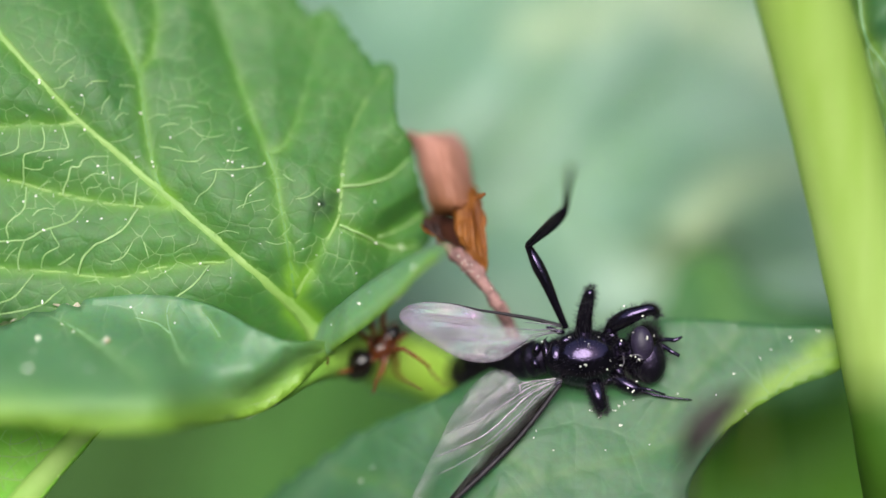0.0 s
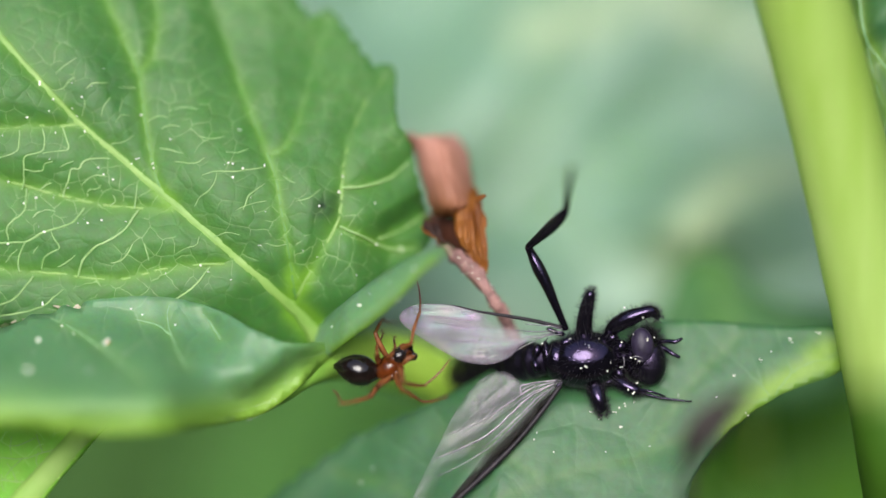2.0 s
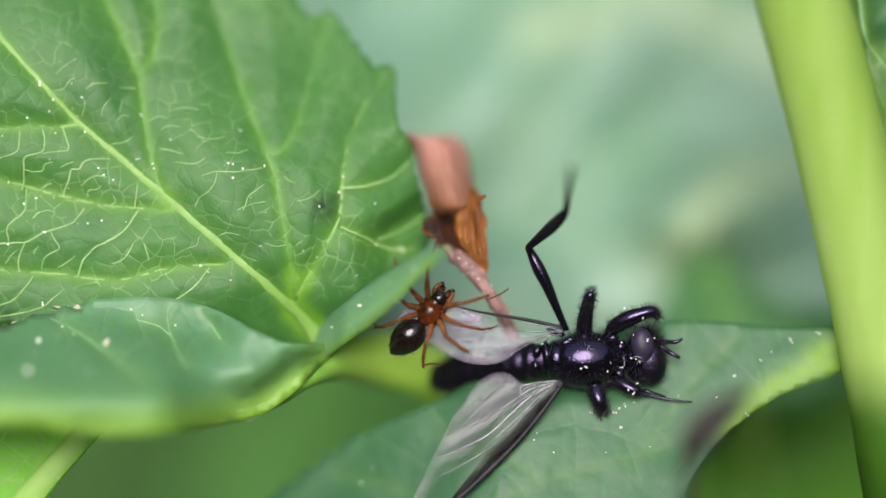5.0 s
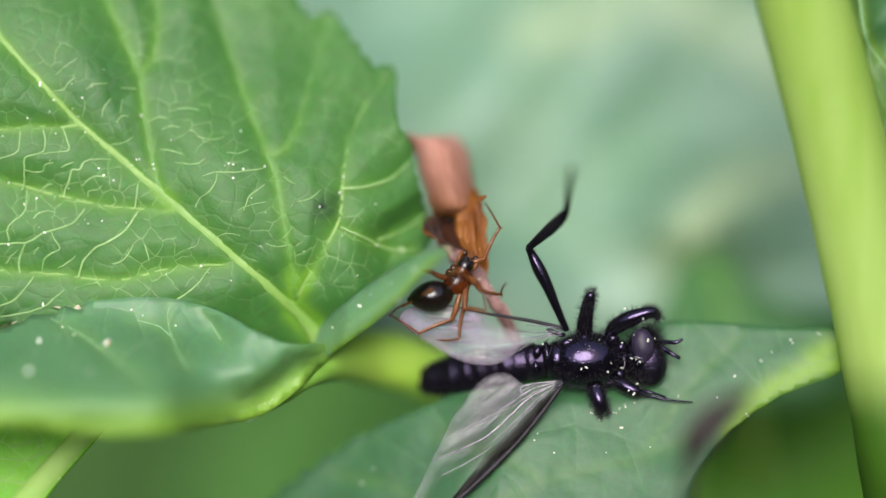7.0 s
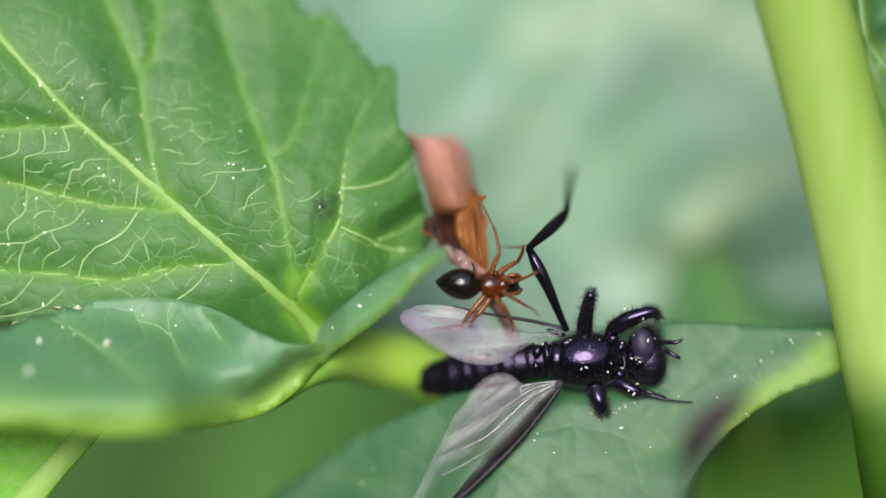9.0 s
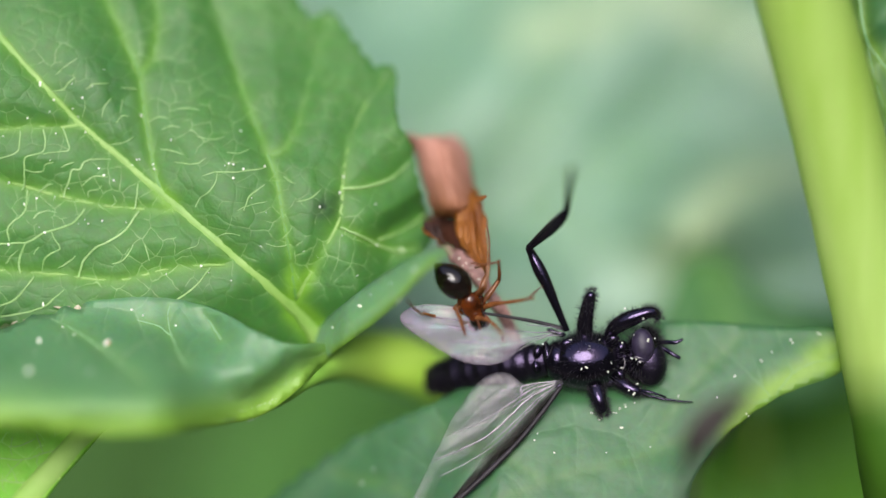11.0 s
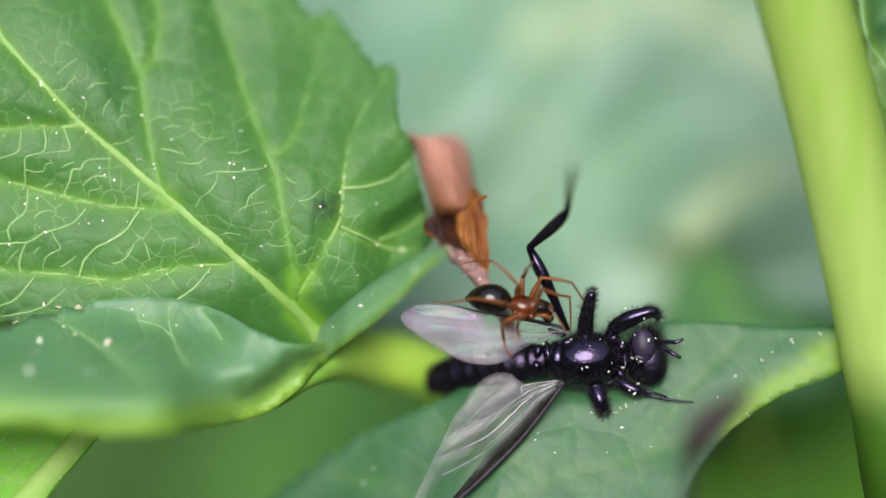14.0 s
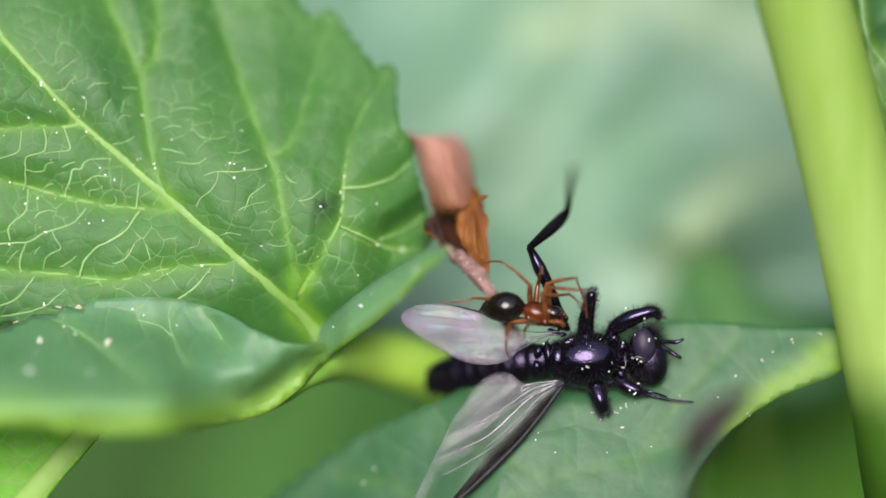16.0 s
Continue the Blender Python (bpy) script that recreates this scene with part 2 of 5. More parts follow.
# The last tone is the shade of the lower stem, put into the colour.
STEM = plain_material("stem_green", (0.39, 0.59, 0.105), (0.52, 0.71, 0.21), rough=0.62, scale=700, thin_amount=0.48, stretch=(1, 0.08, 1), spec=0.3, aged_or_shaded=(0.07, 0.19, 0.014))
# Base raised against the shade behind; second tone painted darker for the sunlit front.
STALK = plain_material("leaf_stalk_lime", (0.47, 0.79, 0.08), (0.58, 0.86, 0.15), rough=0.55, scale=700, thin_amount=0.15, stretch=(0.2, 1, 1), spec=0.4, aged_or_shaded=(0.20, 0.42, 0.055))
DRY = plain_material("dry_petal", (0.20, 0.06, 0.008), (0.52, 0.20, 0.035), rough=0.5, scale=1500, bump=0.6, thin_amount=0.4, stretch=(1, 0.5, 1))
# Near-black brown: the shade inside the curled petal is put into the colour.
DRY_DARK = plain_material("dry_petal_inside_shaded", (0.014, 0.005, 0.003), (0.065, 0.02, 0.010), rough=0.65, scale=1300, bump=0.8, spec=0.3)
DRY_PINK = plain_material("dry_petal_pink", (0.50, 0.24, 0.17), (0.68, 0.37, 0.30), rough=0.6, scale=700, bump=0.2, thin_amount=0.35, stretch=(1, 0.18, 1), spec=0.25, aged_or_shaded=(0.30, 0.11, 0.035))
DRY_STALK = plain_material("dry_stalk", (0.06, 0.025, 0.02), (0.38, 0.21, 0.19), rough=0.65, scale=2600, bump=1.0, depth=0.00012)
BLACK_DULL = plain_material("black_shell_dull", (0.002, 0.0018, 0.003), (0.006, 0.005, 0.008), rough=0.3, scale=900, bump=0.7, depth=0.0001, spec=0.5, tint=(0.72, 0.57, 1.0), pits=5000.0)
BLACK = plain_material("black_shell", (0.002, 0.0018, 0.003), (0.006, 0.005, 0.008), rough=0.10, scale=1500, bump=0.14, depth=0.00008, spec=0.7, tint=(0.72, 0.57, 1.0), pits=6000.0)
EYE = plain_material("dark_eye", (0.014, 0.010, 0.023), (0.032, 0.024, 0.05), rough=0.45, scale=9000, bump=0.3, spec=0.3)

TORN = plain_material("torn_edge", (0.20, 0.17, 0.09), (0.58, 0.53, 0.40), rough=0.6, scale=2500, bump=0.6)
HAIR = plain_material("black_hair", (0.008, 0.007, 0.009), (0.02, 0.018, 0.02), rough=0.5, scale=4000)
WING = wing_material("wing_skin", (0.38, 0.31, 0.385), 0.22, 0.56, 0.8, 300.0, 680.0, 0.12)
WING_CLEAR = wing_material("wing_skin_clear", (0.20, 0.178, 0.205), 0.07, 0.28, 0.7, 0.0, 0.0, -0.76)
WING_DARK = wing_material("wing_skin_dark", (0.008, 0.006, 0.0055), 0.7, 0.98, 0.05, 0.0, 0.0, -0.8)
WING_VEIN = plain_material("wing_vein", (0.008, 0.007, 0.009), (0.025, 0.02, 0.026), rough=0.5, scale=4000, spec=0.25)
WING_VEIN_PALE = plain_material("wing_vein_pale", (0.05, 0.045, 0.055), (0.22, 0.20, 0.23), rough=0.25, scale=9000, spec=0.8)
SPIDER_BLACK = plain_material("spider_black", (0.005, 0.003, 0.0025), (0.012, 0.008, 0.007), rough=0.09, scale=2500, bump=0.1, spec=0.5)
SPIDER_RED = plain_material("spider_orange", (0.020, 0.0045, 0.001), (0.12, 0.026, 0.004), rough=0.22, scale=2600, bump=0.5)
EYE_BEAD = plain_material("eye_bead", (0.006, 0.005, 0.005), (0.012, 0.01, 0.01), rough=0.08, scale=3000, bump=0.0)
SPIDER_LEG = plain_material("spider_leg", (0.12, 0.038, 0.010), (0.30, 0.112, 0.038), rough=0.24, scale=2600, bump=0.3, thin_amount=0.25)
SPIDER_TIP = plain_material("spider_leg_tip", (0.12, 0.04, 0.018), (0.24, 0.09, 0.04), rough=0.3, scale=3000, bump=0.2, thin_amount=0.15)
POLLEN = plain_material("pollen", (0.75, 0.75, 0.6), (0.9, 0.9, 0.8), rough=0.35, scale=6000)
HEDGE = plain_material("undergrowth", (0.012, 0.035, 0.008), (0.05, 0.13, 0.03), rough=0.7, scale=25, bump=1.0, depth=0.03)
SOIL = plain_material("soil", (0.022, 0.026, 0.010), (0.07, 0.085, 0.03), rough=0.9, scale=180, bump=1.0, depth=0.004)
MUD = plain_material("withered_tip", (0.010, 0.0075, 0.006), (0.036, 0.028, 0.022), rough=0.7, scale=900, bump=0.6)


# ---------------------------------------------------------------- builders
def thing(name, origin, label, category, group="", kind=""):
    """An empty at a plan point, square to STAND's axes."""
    ob = new(name)
    ob.empty_display_size = 0.002
    ob.matrix_world = STAND @ Matrix.Translation(origin)
    ob["origin"] = tuple(origin)
    return tagged(ob, label, category, group, kind)


def part(name, bm, mat, parent, label="", smooth=True, shift=None):
    """Links a bmesh, given in STAND space, as one mesh under its thing or part."""
    top = parent
    while top.parent:
        top = top.parent
    o = Vector(top["origin"]) if shift is None else shift
    bmesh.ops.translate(bm, verts=bm.verts, vec=-o)
    mesh = bpy.data.meshes.new(name)
    bm.normal_update()
    bm.to_mesh(mesh)
    bm.free()
    mesh.materials.append(mat)
    if smooth:
        mesh.shade_smooth()
    ob = new(name, mesh)
    ob.parent = parent
    return tagged(ob, label)


def smooth_line(points, n=6, closed=False):
    """Catmull-Rom through the points."""
    p = [tuple(map(float, q)) for q in points]
    out = []
    count = len(p) if closed else len(p) - 1
    for i in range(count):
        if closed:
            a, b, c, d = p[i - 1], p[i], p[(i + 1) % len(p)], p[(i + 2) % len(p)]
        else:
            a, b, c, d = p[max(i - 1, 0)], p[i], p[i + 1], p[min(i + 2, len(p) - 1)]
        for k in range(n):
            s = k / n
            out.append(tuple(0.5 * (2 * b[j] + (c[j] - a[j]) * s + (2 * a[j] - 5 * b[j] + 4 * c[j] - d[j]) * s * s
                                    + (3 * b[j] - a[j] - 3 * c[j] + d[j]) * s ** 3) for j in range(len(b))))
    if not closed:
        out.append(p[-1])
    return out


def tube(bm, points, radii, seg=8, flat=1.0, face=Vector((0, 0, 1))):
    """A tapered round tube along vectors in metres; flat squeezes it along face."""
    rings = []
    for i, q in enumerate(points):
        a, b = points[max(i - 1, 0)], points[min(i + 1, len(points) - 1)]
        d = (b - a).normalized()
        side = d.cross(face)
        if side.length < 1e-4:
            side = d.cross(Vector((0.3, 1, 0.2)))
        side.normalize()
        up = side.cross(d)
        r = radii[i]
        rings.append([bm.verts.new(q + side * r * math.cos(k * math.tau / seg) + up * r * flat * math.sin(k * math.tau / seg)) for k in range(seg)])
    for u, v in zip(rings, rings[1:]):
        for k in range(seg):
            bm.faces.new((u[k], u[(k + 1) % seg], v[(k + 1) % seg], v[k]))
    bm.faces.new(rings[0][::-1])
    bm.faces.new(rings[-1])


def limb(path, n=5, seg=10, flat=1.0):
    """A bmesh tube through plan points (x, y, w, radius in grid steps)."""
    bm = bmesh.new()
    line = smooth_line(path, n)
    tube(bm, [spot(x, y, w) for x, y, w, r in line], [max(r, 0.2) * GRID for x, y, w, r in line], seg, flat)
    bmesh.ops.recalc_face_normals(bm, faces=bm.faces)
    return bm


def blob(bm, centre, radii, turn=None, u=20, v=14):
    """An ellipsoid; centre in metres, radii in grid steps."""
    m = Matrix.Translation(centre) @ (turn or Matrix()) @ Matrix.Diagonal((*[r * GRID for r in radii], 1))
    return bmesh.ops.create_uvsphere(bm, u_segments=u, v_segments=v, radius=1, matrix=m)["verts"]


def hairs(bm, roots, length, radius=0.5):
    """Fine bristles: (root, direction) pairs in metres."""
    for q, d in roots:
        d = d.normalized()
        bend = d + Vector((random.uniform(-.3, .3), random.uniform(-.3, .3), random.uniform(-.3, .3)))
        ln = length * GRID * random.uniform(0.6, 1.2)
        tube(bm, [q, q + d * ln * 0.5, q + d * ln * 0.5 + bend.normalized() * ln * 0.5], [radius * GRID, radius * GRID * 0.7, radius * GRID * 0.2], 3)


def serrate(points, tooth=46.0, high=13.0, n=8):
    """An outline with forward-leaning teeth of uneven size; points (x, y, toothed 0..1)."""
    line = smooth_line(points, n, closed=True)
    out, run = [], 0.0
    area = sum(a[0] * b[1] - b[0] * a[1] for a, b in zip(line, line[1:] + line[:1]))
    side = 1 if area > 0 else -1
    for i, q in enumerate(line):
        nxt = line[(i + 1) % len(line)]
        dx, dy = nxt[0] - q[0], nxt[1] - q[1]
        ln = math.hypot(dx, dy) or 1.0
        parts = max(1, int(ln / 7))
        for k in range(parts):
            run += ln / parts
            ph = (run / tooth + 0.35 * math.sin(run / 61.0)) % 1.0
            saw = ph / 0.75 if ph < 0.75 else (1 - ph) / 0.25
            h = q[2] * high * saw * (0.7 + 0.5 * math.sin(run / 97.0))
            out.append((q[0] + dx * k / parts + side * h * dy / ln, q[1] + dy * k / parts - side * h * dx / ln))
    return out


def near_lines(pts, lines):
    """Distance on the plan from each point to the nearest of the vein lines."""
    best = np.full(len(pts), 1e9)
    for ln in lines:
        a = np.array([q[:2] for q in ln])
        for p, q in zip(a, a[1:]):
            d = q - p
            s = np.clip(((pts - p) @ d) / max(d @ d, 1e-9), 0, 1)
            best = np.minimum(best, np.hypot(*(pts - p - s[:, None] * d).T))
    return best


def crinkle(x, y):
    return noise.noise(Vector((x / 60, y / 60, 3.1))) + 0.4 * noise.noise(Vector((x / 22, y / 22, 7.7)))


def blade(name, outline, height, parent, mat, step=14, lines=(), groove=0.16, spread=22.0, pucker=0.10, thick=0.16, label="", rib_width=11.0, pale=(), pale_width=20.0, rib_tone=1.0, quilt=(), dome=0.5, blots=(), minor=(), fade=None):
    """A leaf blade: a triangulated sheet inside the outline, domed between its veins, with thickness."""
    ring = [Vector(q) for q in outline]
    arr = np.array(outline, float)
    lo, hi = arr.min(0), arr.max(0)
    gx, gy = np.meshgrid(np.arange(lo[0], hi[0], step), np.arange(lo[1], hi[1], step))
    gx[1::2] += step / 2
    grid = np.stack([gx.ravel(), gy.ravel()], 1)
    inside = np.zeros(len(grid), bool)
    for p, q in zip(arr, np.roll(arr, -1, 0)):
        cross = (p[1] > grid[:, 1]) != (q[1] > grid[:, 1])
        xs = (q[0] - p[0]) * (grid[:, 1] - p[1]) / ((q[1] - p[1]) or 1e-9) + p[0]
        inside ^= cross & (grid[:, 0] < xs)
    clear = near_lines(grid, [list(outline) + [outline[0]]]) > step * 0.45
    inner = [Vector(q) for q in grid[inside & clear]]
    n = len(ring)
    out = geometry.delaunay_2d_cdt(ring + inner, [(i, (i + 1) % n) for i in range(n)], [], 1, 1e-5)
    pts = np.array([tuple(v) for v in out[0]])
    rise = np.zeros(len(pts))
    if lines:
        rise = groove * (1 - np.exp(-near_lines(pts, lines) / spread))
    if minor:
        rise = rise + 0.035 * (1 - np.exp(-near_lines(pts, minor) / 6.0))
    if quilt:
        rise = rise + dome * (1 - np.exp(-(near_lines(pts, quilt) / 70.0) ** 1.5))
    bm = bmesh.new()
    layer = bm.verts.layers.float.new("rib")
    blotted = bm.verts.layers.float.new("blot")
    verts = []
    for (x, y), r in zip(pts, rise):
        verts.append(bm.verts.new(spot(x, y, height(x, y) + r + pucker * crinkle(x, y))))
    if lines:
        for v, d, (x, y) in zip(verts, near_lines(pts, lines), pts):
            v[layer] = math.exp(-d / rib_width) * rib_tone * (fade(x, y) if fade else 1.0)
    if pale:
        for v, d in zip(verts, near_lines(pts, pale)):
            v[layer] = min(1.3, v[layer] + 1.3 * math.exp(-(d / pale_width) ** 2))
    for x, y, r, a in blots:
        for v, (px, py) in zip(verts, pts):
            v[blotted] += a * math.exp(-((px - x) ** 2 + (py - y) ** 2) / (r * r)) * (0.75 + 0.6 * noise.noise(Vector((px / 9, py / 9, 2))))
    for f in out[2]:
        if len(set(f)) == 3:
            bm.faces.new([verts[i] for i in f])
    bm.normal_update()
    if sum(f.normal.z for f in bm.faces) < 0:
        bmesh.ops.reverse_faces(bm, faces=bm.faces)
    ob = part(name, bm, mat, parent, label)
    mod = ob.modifiers.new("thickness", "SOLIDIFY")
    mod.thickness, mod.offset = thick / 1000, -1
    return ob


def vein(name, line, height, parent, mat, lift=0.03, n=6, flat=0.55, pucker=0.1):
    """A raised vein on a blade: plan points (x, y, half width)."""
    bm = bmesh.new()
    path = [(x + 1.6 * noise.noise(Vector((x / 17, y / 17, 1))), y + 1.6 * noise.noise(Vector((x / 17, y / 17, 8))), r * (1 + 0.3 * noise.noise(Vector((x / 26, y / 26, 5))))) for x, y, r in smooth_line(line, n)]
    tube(bm, [spot(x, y, height(x, y) + lift + pucker * crinkle(x, y)) for x, y, r in path], [max(r, 0.5) * GRID for x, y, r in path], 8, flat)
    bmesh.ops.recalc_face_normals(bm, faces=bm.faces)
    return part(name, bm, mat, parent)


def petiole(leaf, x, y, w, r, foot):
    """A stalk from a plan point of a leaf down to the soil at foot (world x, y)."""
    a = spot(x, y, w)
    b = STAND.inverted() @ Vector((foot[0], foot[1], -0.004))
    bow = STAND.to_3x3().inverted() @ Vector((0, 0, -1))
    pts = smooth_line([tuple(a), tuple(a.lerp(b, 0.3) - bow * 0.006), tuple(a.lerp(b, 0.65) - bow * 0.004), tuple(b)], 8)
    bm = bmesh.new()
    tube(bm, [Vector(p) for p in pts], [r * GRID * (0.8 + 0.5 * i / len(pts)) for i in range(len(pts))], 12)
    bmesh.ops.recalc_face_normals(bm, faces=bm.faces)
    part("petiole", bm, STEM, leaf, "yellow-green leaf stalk")


# ---------------------------------------------------------------- ground
def ground():
    bm = bmesh.new()
    rings = [0.0, 0.03, 0.06, 0.1, 0.16, 0.25, 0.4, 0.7, 1.5, 4, 12, 40, 150, 600]
    last = None
    for r in rings:
        ring = []
        for k in range(48):
            a = k * math.tau / 48
            x, y = r * math.cos(a), r * math.sin(a)
            z = 0.012 * noise.noise(Vector((x * 14, y * 14, 0))) if r < 2 else 0.0
            ring.append(bm.verts.new((x, y, z)))
            if r == 0:
                break
        if last is not None:
            if len(last) == 1:
                for k in range(48):
                    bm.faces.new((last[0], ring[k], ring[(k + 1) % 48]))
            else:
                for k in range(48):
                    bm.faces.new((last[k], ring[k], ring[(k + 1) % 48], last[(k + 1) % 48]))
        last = ring
    mesh = bpy.data.meshes.new("ground")
    bm.to_mesh(mesh)
    bm.free()
    mesh.materials.append(SOIL)
    mesh.shade_smooth()
    tagged(new("ground", mesh), "dark crumbly soil under the plants", "ground", kind="structure")


ground()


def backdrop():
    """Unseen ring of dark undergrowth, added to darken low reflections; it leaves the sky open above."""
    bm = bmesh.new()
    rows = []
    for j in range(26):
        e = j / 25
        row = []
        for k in range(96):
            a = k * math.tau / 96
            d = Vector((math.cos(a), math.sin(a), 0))
            n = noise.noise(Vector((d.x * 4, d.y * 4, e * 5))) + 0.6 * noise.noise(Vector((d.x * 13, d.y * 13, e * 14)))
            top = 1.55 + 0.2 * noise.noise(Vector((d.x * 3, d.y * 3, 9))) + 0.12 * noise.noise(Vector((d.x * 11, d.y * 11, 4)))
            row.append(bm.verts.new(d * (1.5 + 0.15 * n) + Vector((0, 0, -0.02 + top * e))))
        rows.append(row)
    for p, q in zip(rows, rows[1:]):
        for k in range(96):
            bm.faces.new((p[k], p[(k + 1) % 96], q[(k + 1) % 96], q[k]))
    mesh = bpy.data.meshes.new("backdrop")
    bm.to_mesh(mesh)
    bm.free()
    mesh.materials.append(HEDGE)
    tagged(new("backdrop", mesh), "unseen ring of dense dark green undergrowth added to darken reflections", "undergrowth", kind="structure")


backdrop()


# ---------------------------------------------------------------- the leaves behind
def far_leaf():
    o = spot(1080, 300, -15)
    t = thing("leaf", o, "broad pale-green leaf with ridges, behind the fly", "leaf", "leaves of the plant")

    def h(x, y):
        s = (x - 1000) * 0.55 + (y - 215) * 0.83
        hump = 2.1 * math.exp(-((x - 1225) / 68) ** 2 - ((y - 400) / 72) ** 2) + 1.6 * math.exp(-((x - 1310) / 80) ** 2 - ((y - 325) / 36) ** 2)
        hollow = 1.6 * math.exp(-((x - 1265) / 75) ** 2 - ((y - 490) / 55) ** 2)
        return -15 - 0.010 * max(0.0, 420 - y) - 1.35 * max(0.4, min(1.0, (1400 - x) / 300)) * max(0.0, min(1.0, (520 - y) / 160)) * math.sin(s / 72.0) + 1.2 * noise.noise(Vector((x / 260, y / 170, 0.4))) + hump - hollow
    edge = serrate([(600, 600, 0), (820, 690, 0), (1080, 590, 0), (1200, 560, .5), (1400, 556, 1), (1640, 540, 1), (1760, 200, 1), (1700, -150, 1), (1200, -280, 1), (700, -260, 1), (520, -100, 1), (540, 300, 0)], 90, 22)
    ribs = [[(520, 560, 26), (800, 430, 22), (1100, 300, 18), (1400, 190, 14), (1700, 90, 8)],
            [(800, 430, 14), (900, 280, 11), (1010, 120, 9), (1120, -60, 7), (1230, -250, 4)],
            [(1060, 318, 13), (1180, 180, 10), (1300, 30, 8), (1420, -150, 5)],
            [(700, 476, 12), (720, 320, 9), (770, 150, 8), (830, -100, 5)],
            [(900, 385, 12), (1040, 440, 10), (1200, 480, 8), (1380, 500, 6), (1560, 520, 4)]]
    # Pale bands: yellowish veins, and the lit crests of the humps put into colour.
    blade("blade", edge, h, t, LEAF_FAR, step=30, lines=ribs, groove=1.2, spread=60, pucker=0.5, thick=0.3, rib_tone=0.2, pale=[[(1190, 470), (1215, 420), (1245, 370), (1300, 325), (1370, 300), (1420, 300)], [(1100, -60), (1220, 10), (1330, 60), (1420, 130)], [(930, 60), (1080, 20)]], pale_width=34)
    for r in ribs:
        vein("vein", [(x, y, q * 0.5) for x, y, q in r], h, t, VEIN, lift=0.1)
    petiole(t, 1730, 90, h(1730, 90), 30, (0.034, 0.05))


def deep_leaf(name, origin, edge, h, label, mat, ribs, base, foot):
    t = thing(name, origin, label, "leaf", "leaves of the plant")
    blade("blade", serrate(edge, 90, 20), h, t, mat, step=34, lines=ribs, groove=0.8, spread=60, pucker=0.5, thick=0.3)
    for r in ribs:
        vein("vein", r, h, t, VEIN, lift=0.15)
    petiole(t, *base, h(*base), 26, foot)


far_leaf()
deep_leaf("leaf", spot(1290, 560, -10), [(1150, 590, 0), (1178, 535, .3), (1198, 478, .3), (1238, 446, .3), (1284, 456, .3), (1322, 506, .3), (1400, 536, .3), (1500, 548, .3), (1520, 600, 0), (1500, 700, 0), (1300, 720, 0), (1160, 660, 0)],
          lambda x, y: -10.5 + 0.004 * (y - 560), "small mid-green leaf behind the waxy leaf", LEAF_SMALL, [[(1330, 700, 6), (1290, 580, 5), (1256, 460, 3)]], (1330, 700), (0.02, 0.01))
deep_leaf("leaf", spot(1250, 560, -24), [(950, 420, 0), (1200, 380, 0), (1500, 400, 0), (1800, 480, 1), (1800, 760, 1), (1500, 800, 1), (1100, 780, 1), (900, 640, 1)],
          lambda x, y: -24 + 0.004 * (y - 600), "dark green leaf in the shade behind the others", LEAF_DEEP, [[(900, 640, 14), (1200, 580, 12), (1700, 560, 6)]], (1780, 640), (0.03, 0.03))
deep_leaf("leaf", spot(600, 860, -42), [(480, 620, 1), (540, 540, 0), (660, 560, 1), (900, 700, 1), (1000, 1000, 1), (760, 1350, 1), (520, 1400, 1), (420, 1150, 1), (350, 900, 1)],
          lambda x, y: -42 + 0.010 * (y - 800) + 0.8 * noise.noise(Vector((x / 200, y / 200, 5))), "shaded mid-green leaf low under the others", LEAF_DEEP,
          [[(560, 1380, 16), (580, 1080, 14), (600, 820, 10), (620, 600, 5)], [(590, 1000, 9), (720, 860, 7), (850, 760, 4)]], (560, 1370), (-0.03, 0.0))
# Dark leaf added to give the shade low on the left.
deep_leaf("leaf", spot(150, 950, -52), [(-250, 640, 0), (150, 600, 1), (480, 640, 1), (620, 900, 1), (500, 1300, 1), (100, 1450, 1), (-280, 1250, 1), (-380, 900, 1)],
          lambda x, y: -52 + 0.006 * (y - 800) + 0.8 * noise.noise(Vector((x / 200, y / 200, 3))), "olive-green leaf added lowest, its shade put into the colour", LEAF_SHADED,
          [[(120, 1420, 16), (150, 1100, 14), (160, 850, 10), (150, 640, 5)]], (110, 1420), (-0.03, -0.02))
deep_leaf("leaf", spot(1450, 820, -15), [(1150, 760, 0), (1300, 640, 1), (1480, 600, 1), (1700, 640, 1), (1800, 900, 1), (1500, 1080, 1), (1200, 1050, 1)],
          lambda x, y: -15 - 0.012 * (900 - y) + 0.8 * noise.noise(Vector((x / 150, y / 150, 9))), "green leaf below, darkened in colour for its deep shade", LEAF_LOW_SHADED,
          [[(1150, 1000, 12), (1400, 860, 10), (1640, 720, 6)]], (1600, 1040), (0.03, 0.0))


